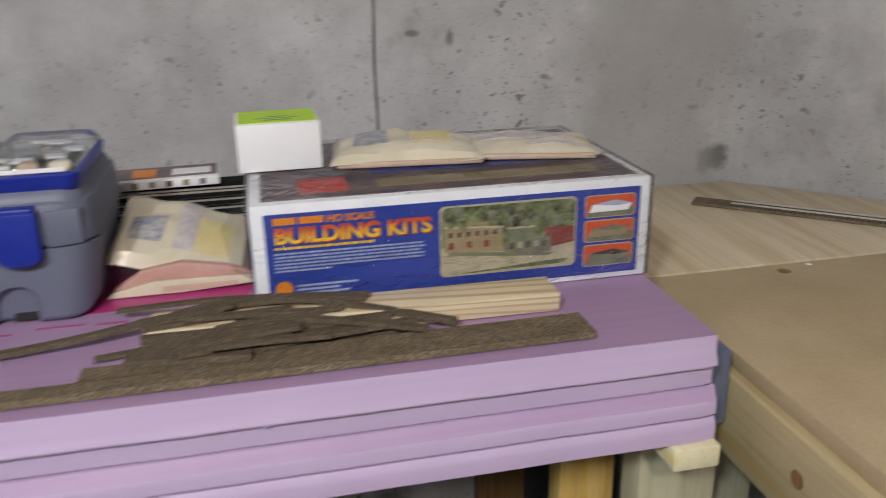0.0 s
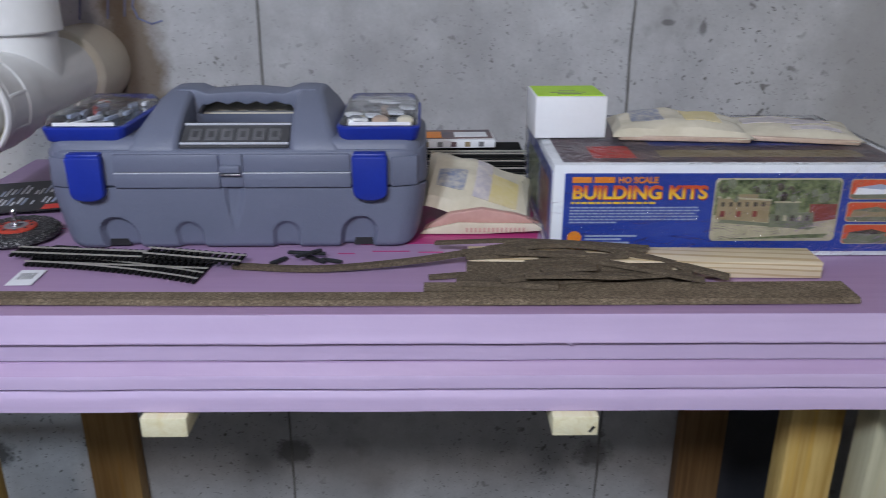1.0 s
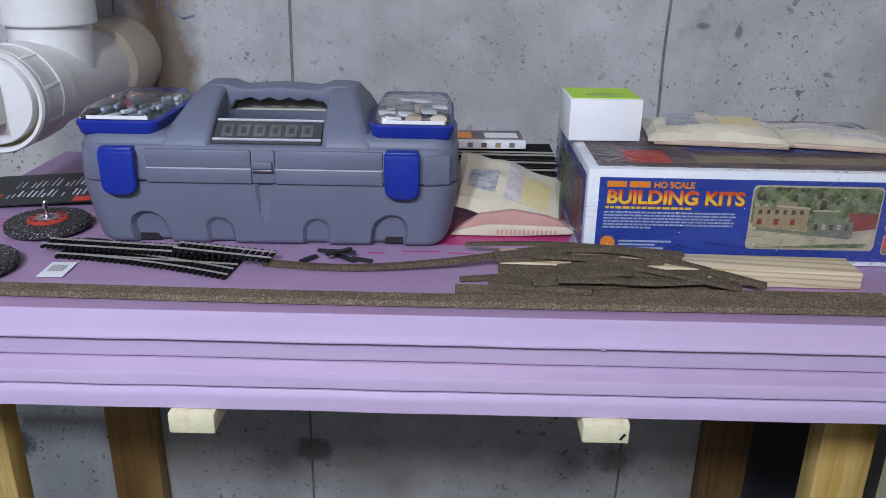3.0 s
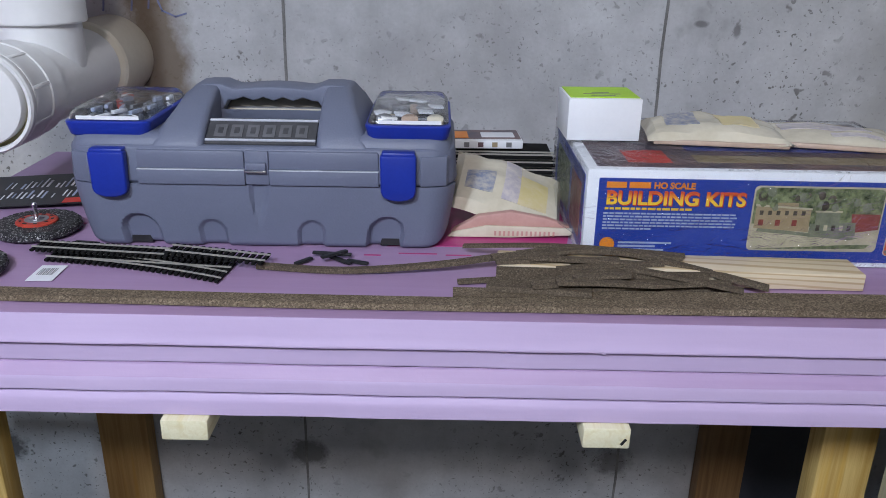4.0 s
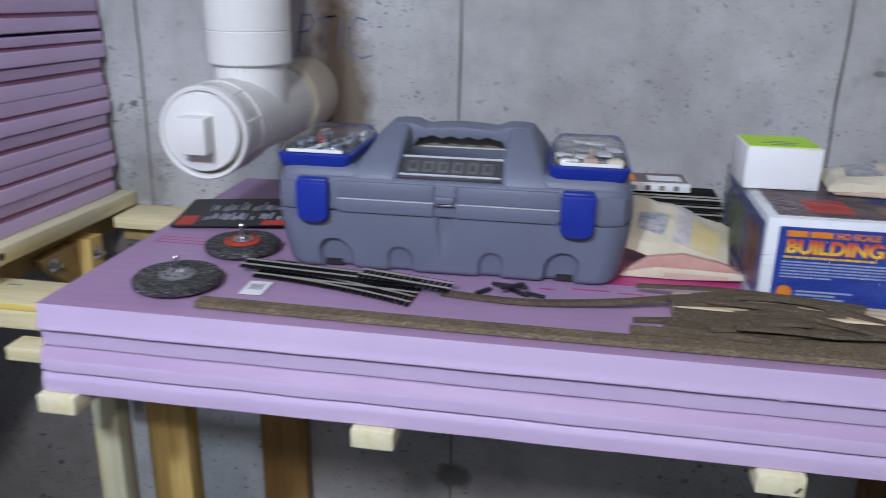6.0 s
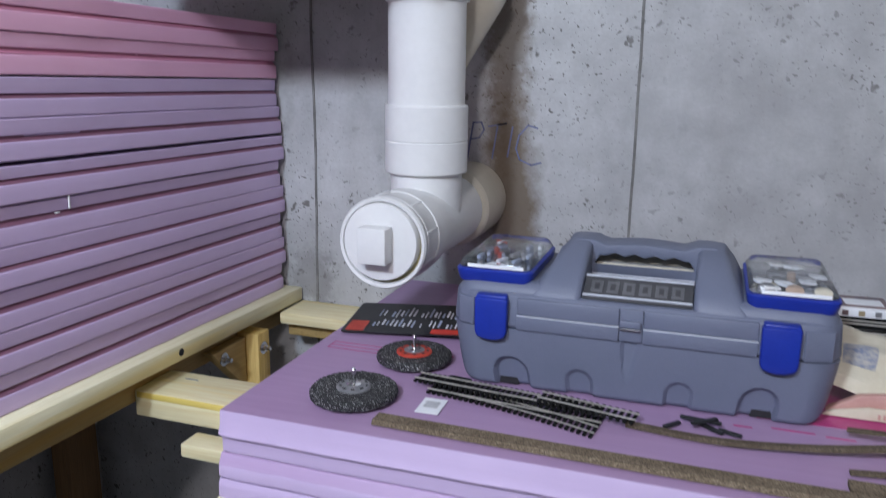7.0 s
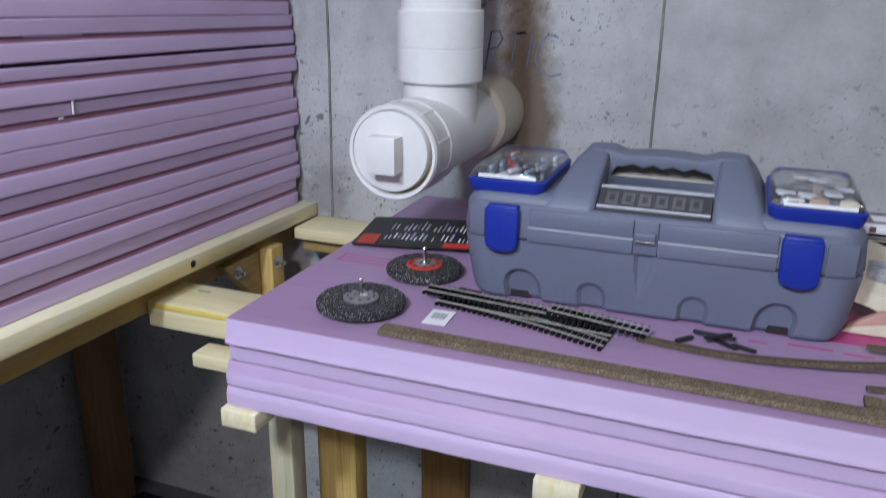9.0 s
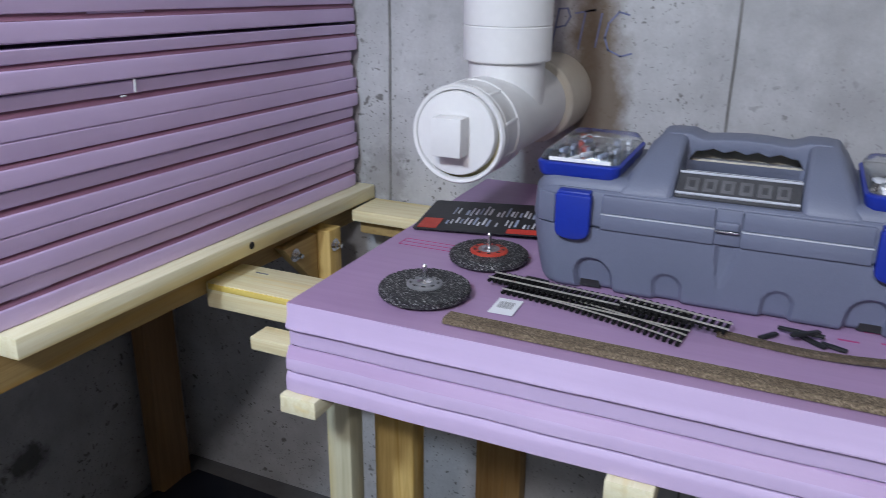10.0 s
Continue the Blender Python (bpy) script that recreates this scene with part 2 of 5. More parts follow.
M_BLOCK = ringed_pine("block_pine_x", (0.74, 0.63, 0.44), (0.55, 0.41, 0.23))
M_PLY = pine("plywood", (0.66, 0.57, 0.42), (0.47, 0.365, 0.22), "y", 0.30)
M_PARTICLE = mottled("fibreboard", (0.43, 0.33, 0.19), (0.57, 0.45, 0.285), 7, 0.6, 260)
M_CORK = cork_mat()
M_CORK_DARK = cork_mat("dark_cork", 0.45)
M_PVC = mottled("white_pvc", (0.74, 0.735, 0.72), (0.80, 0.795, 0.78), 7, 0.28, 90, 0.03)
M_GLUE = mottled("yellowed_glue", (0.42, 0.37, 0.16), (0.55, 0.50, 0.28), 60, 0.4)
M_PVC_OLD = mottled("cream_pvc", (0.62, 0.57, 0.46), (0.70, 0.65, 0.54), 7, 0.25, 90, 0.03)
M_GREY = mottled("grey_plastic", (0.140, 0.156, 0.220), (0.158, 0.175, 0.243), 6, 0.5, 420, 0.25)
M_BLUE = mottled("blue_plastic", (0.008, 0.024, 0.27), (0.012, 0.034, 0.34), 9, 0.38, 300, 0.08)
# Pale grey that paints highlights on the case's edges.
M_EDGE_GLEAM = mottled("painted_edge_gleam", (0.50, 0.52, 0.58), (0.62, 0.64, 0.70), 40, 0.35)
M_PLATE = mottled("smoked_chrome", (0.055, 0.055, 0.06), (0.085, 0.085, 0.09), 30, 0.5, 200, 0.05, 0.0, 0.35)
M_PLATE_BAR = mottled("plate_grey", (0.11, 0.11, 0.118), (0.15, 0.15, 0.16), 30, 0.5, 180, 0.15, 0, 0.35)
M_CHROME = mottled("bright_steel", (0.66, 0.66, 0.67), (0.78, 0.78, 0.79), 30, 0.2, 300, 0.05, 1.0)
M_NICKEL = mottled("nickel_rail", (0.60, 0.57, 0.50), (0.72, 0.69, 0.61), 60, 0.35, 400, 0.05, 0.6)
M_BLACK = mottled("black_plastic", (0.012, 0.012, 0.013), (0.022, 0.022, 0.023), 20, 0.45)
M_TIE = mottled("matt_black_tie", (0.006, 0.006, 0.006), (0.011, 0.011, 0.011), 20, 0.85, 180, 0.1, 0, 0.15)
M_CARD = mottled("white_card", (0.82, 0.83, 0.85), (0.87, 0.88, 0.90), 14, 0.45)
M_LIME = mottled("lime_label", (0.42, 0.70, 0.02), (0.48, 0.76, 0.04), 14, 0.5)
M_PRINT_BLUE = mottled("blue_print", (0.022, 0.05, 0.29), (0.034, 0.07, 0.36), 10, 0.3)
M_PRINT_DARK = mottled("dark_print", (0.055, 0.05, 0.085), (0.22, 0.13, 0.12), 18, 0.3, 60)
M_YELLOW = mottled("yellow_ink", (0.85, 0.52, 0.03), (0.9, 0.62, 0.05), 20, 0.4)
M_ORANGE = mottled("orange_ink", (0.75, 0.22, 0.02), (0.8, 0.30, 0.03), 20, 0.4)
M_WHITE_INK = mottled("white_ink", (0.72, 0.74, 0.78), (0.8, 0.82, 0.84), 40, 0.5)
M_PALE_INK = mottled("pale_blue_ink", (0.33, 0.38, 0.52), (0.45, 0.5, 0.6), 90, 0.5)
M_ORANGE_RED = mottled("orange_red_ink", (0.58, 0.07, 0.03), (0.68, 0.13, 0.05), 30, 0.4)


def title_mat():
    """Block letters printed red above, running to yellow below."""
    k = Tree("title_ink")
    sep = k.t.nodes.new("ShaderNodeSeparateXYZ")
    k.link(k.co, sep.inputs[0])
    h = k.math("ADD", sep.outputs[1], k.math("MULTIPLY", k.noise(180, 2), 0.003))
    k.colour(k.ramp(k.span(h, 0.001, 0.0165), (0.30, (0.88, 0.58, 0.04)), (0.55, (0.84, 0.40, 0.03)), (0.85, (0.66, 0.10, 0.03))))
    return k.rough(0.4)


M_TITLE = title_mat()
M_RED = mottled("red_ink", (0.55, 0.03, 0.02), (0.66, 0.06, 0.03), 20, 0.4)
M_GREEN_PIC = mottled("picture_trees", (0.012, 0.025, 0.008), (0.30, 0.34, 0.17), 80, 0.4, 300)
M_SAND_PIC = mottled("picture_road", (0.40, 0.36, 0.24), (0.56, 0.50, 0.36), 60, 0.4, 300)
M_TAN_PIC = mottled("picture_brick", (0.30, 0.235, 0.13), (0.38, 0.30, 0.18), 60, 0.4, 300)
M_OLIVE_PIC = mottled("picture_stone", (0.15, 0.165, 0.11), (0.24, 0.25, 0.17), 80, 0.4, 300)
M_MAROON_PIC = mottled("picture_barn", (0.22, 0.055, 0.045), (0.30, 0.08, 0.06), 80, 0.4, 300)
M_KRAFT = mottled("cream_paper_bag", (0.62, 0.56, 0.42), (0.73, 0.67, 0.53), 18, 0.22, 120, 0.2)
M_BAGSEAM = mottled("tan_bag_seam", (0.46, 0.33, 0.24), (0.56, 0.42, 0.32), 50, 0.35)
M_PINKBAG = mottled("pink_bag_inside", (0.50, 0.27, 0.23), (0.58, 0.34, 0.29), 30, 0.4)
M_MAGENTA = mottled("magenta_ink", (0.42, 0.03, 0.17), (0.50, 0.05, 0.22), 20, 0.4)
def abrasive_mat():
    k = Tree("black_abrasive")
    cell = k.t.nodes.new("ShaderNodeSeparateColor")
    k.link(k.voronoi(850, out="Color"), cell.inputs[0])
    c = k.ramp(cell.outputs[0], (0.0, (0.008, 0.008, 0.009)), (0.72, (0.03, 0.03, 0.032)), (0.84, (0.12, 0.12, 0.12)), (1.0, (0.60, 0.60, 0.58)))
    k.colour(k.mix(k.span(k.noise(40, 3), 0.4, 0.65, 0.0, 0.6), c, (0.012, 0.012, 0.013)))
    k.bump(cell.outputs[1], 0.8, 0.002)
    return k.rough(0.6, 0, 0.5)


M_ABRASIVE = abrasive_mat()
M_HUBGREY = mottled("grey_hub", (0.24, 0.24, 0.25), (0.34, 0.34, 0.35), 50, 0.4, 200, 0.1, 0.5)
M_REDHUB = mottled("red_hub", (0.40, 0.035, 0.02), (0.52, 0.07, 0.04), 60, 0.5)
M_DKPANEL = mottled("dark_panel_grey", (0.045, 0.045, 0.055), (0.065, 0.065, 0.075), 8, 0.5)
M_MAT = mottled("navy_sheet", (0.006, 0.008, 0.016), (0.012, 0.015, 0.03), 10, 0.6)
M_SEPIA = mottled("sepia_paper", (0.50, 0.41, 0.23), (0.58, 0.48, 0.29), 6, 0.4)
M_SKETCH = mottled("dark_sketch", (0.03, 0.026, 0.022), (0.13, 0.11, 0.08), 60, 0.5)
M_FRAME = mottled("black_frame", (0.008, 0.008, 0.010), (0.014, 0.014, 0.017), 12, 0.25)
M_MARKER = mottled("faded_marker", (0.12, 0.14, 0.26), (0.19, 0.20, 0.32), 60, 0.7)
M_STEEL_BLUE = mottled("blue_grey_plastic", (0.10, 0.12, 0.19), (0.14, 0.165, 0.24), 20, 0.35)
M_FILM = clear_film("shrink_film", 0.05, 24.0, 0.9, 0.05, 0.020)
M_BAGFILM = clear_film("bag_film", 0.10, 30, 0.3)
M_LID = clear_film("clear_lid", 0.06, 18, 0.2)
M_LIT = bpy.data.materials.new("lit_glass")
M_LIT.use_nodes = True
M_LIT.node_tree.nodes["Principled BSDF"].inputs["Emission Color"].default_value = (1, 0.92, 0.82, 1)
M_LIT.node_tree.nodes["Principled BSDF"].inputs["Emission Strength"].default_value = 8

# ---- building helpers ----
from mathutils.bvhtree import BVHTree



def soften(bm, deg=25):
    lim = radians(deg)
    bm.normal_update()
    for f in bm.faces:
        f.smooth = True
    for e in bm.edges:
        e.smooth = len(e.link_faces) == 2 and e.calc_face_angle(0) < lim
    return bm


def mesh_of(name, bm, material):
    bmesh.ops.recalc_face_normals(bm, faces=bm.faces)
    soften(bm)
    me = bpy.data.meshes.new(name)
    bm.to_mesh(me)
    bm.free()
    me.materials.append(material)
    return me


def part(name, bm, material, parent, label=""):
    ob = new(name, mesh_of(name, bm, material))
    ob.parent = parent
    if label:
        tagged(ob, label)
    return ob


def thing(name, label, category, m=None, group="", kind=""):
    ob = new(name)
    ob.empty_display_size = 0.05
    if m is not None:
        ob.matrix_world = m
    return tagged(ob, label, category, group, kind)


def solid(name, bm, material, label, category, m=None, group="", kind=""):
    ob = new(name, mesh_of(name, bm, material))
    if m is not None:
        ob.matrix_world = m
    return tagged(ob, label, category, group, kind)


def bev(bm, width, seg=2, deg=30):
    bm.normal_update()
    es = [e for e in bm.edges if len(e.link_faces) == 2 and e.calc_face_angle(0) > radians(deg)]
    if es and width > 0:
        bmesh.ops.bevel(bm, geom=es, offset=width, segments=seg, profile=0.5, affect="EDGES", clamp_overlap=True)
    return bm


def box(x0, x1, y0, y1, z0, z1, b=0.0, seg=2, bm=None):
    own = bmesh.new()
    bmesh.ops.create_cube(own, size=1)
    for v in own.verts:
        v.co = Vector((x0 + (v.co.x + 0.5) * (x1 - x0), y0 + (v.co.y + 0.5) * (y1 - y0), z0 + (v.co.z + 0.5) * (z1 - z0)))
    bev(own, b, seg)
    return joined(bm, own)


def joined(bm, own):
    if bm is None:
        return own
    me = bpy.data.meshes.new("tmp")
    own.to_mesh(me)
    own.free()
    bm.from_mesh(me)
    bpy.data.meshes.remove(me)
    return bm


def turn(bm, m):
    bmesh.ops.transform(bm, matrix=m, verts=bm.verts)
    return bm


def lathe(profile, n=40, m=None, bm=None):
    """Turns (radius, height) pairs round z; ends at radius 0 close it."""
    own = bmesh.new()
    rings = []
    for r, z in profile:
        if r < 1e-6:
            rings.append([own.verts.new((0, 0, z))])
        else:
            rings.append([own.verts.new((r * math.cos(2 * math.pi * i / n), r * math.sin(2 * math.pi * i / n), z)) for i in range(n)])
    for a, b in zip(rings, rings[1:]):
        for i in range(n):
            j = (i + 1) % n
            if len(a) == 1 and len(b) == 1:
                continue
            if len(a) == 1:
                own.faces.new((a[0], b[i], b[j]))
            elif len(b) == 1:
                own.faces.new((a[i], a[j], b[0]))
            else:
                own.faces.new((a[i], a[j], b[j], b[i]))
    if m is not None:
        turn(own, m)
    return joined(bm, own)


def prism(loop, d0, d1, plane="xz", hole=None, b=0.0, seg=2, bm=None):
    """A flat outline (with a hole if given) given thickness from d0 to d1."""
    own = bmesh.new()

    def at(p, d):
        return {"xz": (p[0], d, p[1]), "xy": (p[0], p[1], d), "yz": (d, p[0], p[1])}[plane]

    edges = []
    for lp in (loop, hole):
        if not lp:
            continue
        vs = [own.verts.new(at(p, d0)) for p in lp]
        edges += [own.edges.new((vs[i], vs[(i + 1) % len(vs)])) for i in range(len(vs))]
    if hole:
        bmesh.ops.triangle_fill(own, edges=edges, use_beauty=True)
    else:
        own.faces.new([e.verts[0] for e in edges])
    off = Vector(at((0, 0), d1)) - Vector(at((0, 0), d0))
    got = bmesh.ops.extrude_face_region(own, geom=list(own.faces))
    bmesh.ops.translate(own, verts=[g for g in got["geom"] if isinstance(g, bmesh.types.BMVert)], vec=off)
    bmesh.ops.recalc_face_normals(own, faces=own.faces)
    bev(own, b, seg)
    return joined(bm, own)


def sweep(points, w, h, bm=None, taper=0.0):
    """A strip of width w and height h laid along points; its base runs through them."""
    own = bmesh.new()
    pts = [Vector(p) for p in points]
    rows = []
    for i, p in enumerate(pts):
        d = (pts[min(i + 1, len(pts) - 1)] - pts[max(i - 1, 0)]).normalized()
        s = d.cross(Vector((0, 0, 1))).normalized() * (w / 2)
        u = Vector((0, 0, h))
        rows.append([own.verts.new(p - s), own.verts.new(p + s), own.verts.new(p + s * (1 - taper) + u), own.verts.new(p - s + u)])
    for a, b in zip(rows, rows[1:]):
        for i in range(4):
            j = (i + 1) % 4
            own.faces.new((a[i], a[j], b[j], b[i]))
    own.faces.new(rows[0][::-1])
    own.faces.new(rows[-1])
    return joined(bm, own)


def letters(name, text, size, material, parent, m, bold=0.0, label=""):
    cu = bpy.data.curves.new(name, "FONT")
    cu.body, cu.size, cu.extrude, cu.offset = text, size, 0.0003, bold
    tmp = new("tmp_text", cu)
    bpy.context.view_layer.update()
    me = bpy.data.meshes.new_from_object(tmp.evaluated_get(bpy.context.evaluated_depsgraph_get()))
    bpy.data.objects.remove(tmp)
    me.name = name
    me.materials.clear()
    me.materials.append(material)
    ob = new(name, me)
    ob.parent = parent
    ob.matrix_local = m
    if label:
        tagged(ob, label)
    return ob


FRONT = pose(0, 0, 0, 90, 0, 0)
TOP = 0.83
WALL_Y = 1.256

# ---- structure ----
LEFT_X, BACK_Y, FAR_X, HIGH = -1.25, -3.0, 3.6, 2.35
WIDE_X, STEP_Y = -3.4, 0.55
CX = 1.19
solid("floor", box(WIDE_X - 0.2, FAR_X + 0.2, BACK_Y - 0.2, WALL_Y + 0.2, -0.1, 0), M_FLOOR, "dark grey concrete basement floor", "floor", kind="structure")
solid("ceiling", box(WIDE_X - 0.2, FAR_X + 0.2, BACK_Y - 0.2, WALL_Y + 0.2, HIGH, HIGH + 0.1), M_CEIL, "plain wooden basement ceiling", "ceiling", kind="structure")
wall_back = solid("wall_back", box(LEFT_X - 0.2, CX + 0.09, WALL_Y, WALL_Y + 0.2, 0, HIGH), M_WALL, "grey poured concrete wall with pits and stains", "wall", kind="structure")
solid("wall_left", box(LEFT_X - 0.2, LEFT_X, STEP_Y, WALL_Y, 0, HIGH), M_WALL2, "grey poured concrete side wall", "wall", kind="structure")
ang = prism([(CX, WALL_Y), (CX + 2.4, WALL_Y - 2.4), (CX + 2.54, WALL_Y - 2.26), (CX + 0.14, WALL_Y + 0.14)], 0, HIGH, "xy")
solid("wall_angled", ang, M_WALL2, "grey poured concrete wall set at an angle", "wall", kind="structure")
solid("wall_right", box(FAR_X, FAR_X + 0.2, BACK_Y, -1.1, 0, HIGH), M_WALL3, "grey concrete side wall", "wall", kind="structure")
solid("wall_return", box(WIDE_X, LEFT_X - 0.2, STEP_Y, STEP_Y + 0.2, 0, HIGH), M_WALL3, "grey concrete wall beside the bench corner", "wall", kind="structure")
solid("wall_far_left", box(WIDE_X - 0.2, WIDE_X, BACK_Y, STEP_Y + 0.2, 0, HIGH), M_WALL3, "grey concrete end wall", "wall", kind="structure")
# Unseen rear wall; its opening is made up for the fill lamp.
rear = box(WIDE_X - 0.2, 0.08, BACK_Y - 0.2, BACK_Y, 0, HIGH)
box(1.12, FAR_X + 0.2, BACK_Y - 0.2, BACK_Y, 0, HIGH, bm=rear)
box(0.08, 1.12, BACK_Y - 0.2, BACK_Y, 0, 1.84, bm=rear)
box(0.08, 1.12, BACK_Y - 0.2, BACK_Y, 2.28, HIGH, bm=rear)
solid("wall_rear", rear, M_WALL3, "unseen grey concrete wall with an opening for the fill light", "wall", kind="structure")
for sx in (-0.66, -0.060, 0.563):
    jt = box(sx - 0.0022, sx + 0.0022, WALL_Y - 0.002, WALL_Y + 0.01, 0, HIGH)
    bmesh.ops.subdivide_edges(jt, edges=[e for e in jt.edges if abs(e.verts[0].co.z - e.verts[1].co.z) > 1], cuts=60)
    for v in jt.verts:
        v.co.x += 0.0035 * noise.noise(Vector((sx, 0, v.co.z * 9))) + 0.003 * noise.noise(Vector((sx, 3, v.co.z * 2)))
    part("form_joint", jt, M_SEAM, wall_back)


def stroke(pts, w=0.0028):
    own = bmesh.new()
    for (x0, z0), (x1, z1) in zip(pts, pts[1:]):
        d = Vector((x1 - x0, z1 - z0)).normalized() * (w / 2)
        n = Vector((-d.y, d.x))
        q = [(x0 - d.x + n.x, z0 - d.y + n.y), (x1 + d.x + n.x, z1 + d.y + n.y), (x1 + d.x - n.x, z1 + d.y - n.y), (x0 - d.x - n.x, z0 - d.y - n.y)]
        prism(q, WALL_Y - 0.0012, WALL_Y + 0.001, "xz", bm=own)
    return own


for name_, pts_ in (("letter_p", [(-0.322, 1.055), (-0.312, 1.118), (-0.297, 1.119), (-0.292, 1.106), (-0.300, 1.092), (-0.316, 1.088)]),
                    ("letter_t", [(-0.283, 1.112), (-0.252, 1.118), (-0.267, 1.115), (-0.276, 1.056)]),
                    ("letter_i", [(-0.240, 1.112), (-0.248, 1.060)]),
                    ("letter_c", [(-0.196, 1.112), (-0.212, 1.116), (-0.228, 1.098), (-0.233, 1.075), (-0.226, 1.056), (-0.205, 1.047), (-0.188, 1.052)])):
    part(name_, stroke([(u - 0.030, v) for u, v in pts_]), M_MARKER, wall_back, "faded blue marker letter")
sheet = prism([(-1.18, 1.2), (-1.24, 0.98), (-1.15, 0.55), (-0.72, 0.52), (-0.62, 1.12), (-0.88, 1.19)], 0.0, 0.012, "xy", b=0.003)
solid("floor_sheet", sheet, M_MAT, "dark navy plastic sheet lying on the floor", "sheet")

# ---- foam boards under the tools ----


def board(length, depth, front, seed, wob=0.0008):
    """A shiplap foam board along x; front: (y, z) of its near edge from the bottom up."""
    prof = front + [(depth, front[-1][1]), (depth, 0.0)]
    own = bmesh.new()
    n = 90
    rows = []
    for i in range(n + 1):
        x = length * i / n
        w = wob * 2 * noise.noise(Vector((x * 9, seed * 3.1, 0))) + 0.5 * wob * noise.noise(Vector((x * 41, seed * 2.3, 4)))
        up = 0.7 * wob * noise.noise(Vector((x * 14, seed * 5.3, 7)))
        end = 0.002 if i in (0, n) else 0
        row = []
        for k, (y, z) in enumerate(prof):
            near = y < depth / 2
            wz = up if 2 <= k <= len(front) - 3 else 0
            row.append(own.verts.new((x, y + (w + end if near else 0), z + wz)))
        rows.append(row)
    for a, b in zip(rows, rows[1:]):
        for i in range(len(prof)):
            j = (i + 1) % len(prof)
            own.faces.new((a[i], a[j], b[j], b[i]))
    own.faces.new(rows[0][::-1])
    own.faces.new(rows[-1])
    return own


def tall_front(low, high, step, slot):
    """The near edge of a stacked board: a square lip, a wide groove, then the upper half."""
    t = low + high
    return [(0.0016, 0.0), (0.0, 0.0018), (0.0, low - 0.0030), (0.0006, low - 0.0010), (0.0022, low), (step, low + 0.0030), (step, low + slot), (0.0046, low + slot),
            (0.0036, low + slot + 0.0008), (0.0032, low + slot + 0.004), (0.0026, t - 0.004), (0.0026, t - 0.0014), (0.0036, t)]


UPPER_EDGE = [(0.0140, 0.0), (0.0140, 0.0012), (0.0052, 0.0016), (0.0046, 0.0028), (0.0046, 0.0196), (0.0056, 0.0208), (0.0180, 0.0209), (0.0180, 0.0232), (0.0004, 0.0232),
              (-0.0026, 0.0244), (-0.0028, 0.0262), (-0.0018, 0.0290), (0.0014, 0.0375), (0.0026, 0.0523), (0.0032, 0.0537)]
LOWER_EDGE = [(0.0030, 0.0), (0.0, 0.0016), (-0.0004, 0.0150), (0.0008, 0.0190), (0.0036, 0.0240), (0.0180, 0.0242), (0.0180, 0.0264), (0.0030, 0.0264),
              (0.0020, 0.0276), (0.0020, 0.0380), (0.0032, 0.0420), (0.0095, 0.0542)]
z = TOP
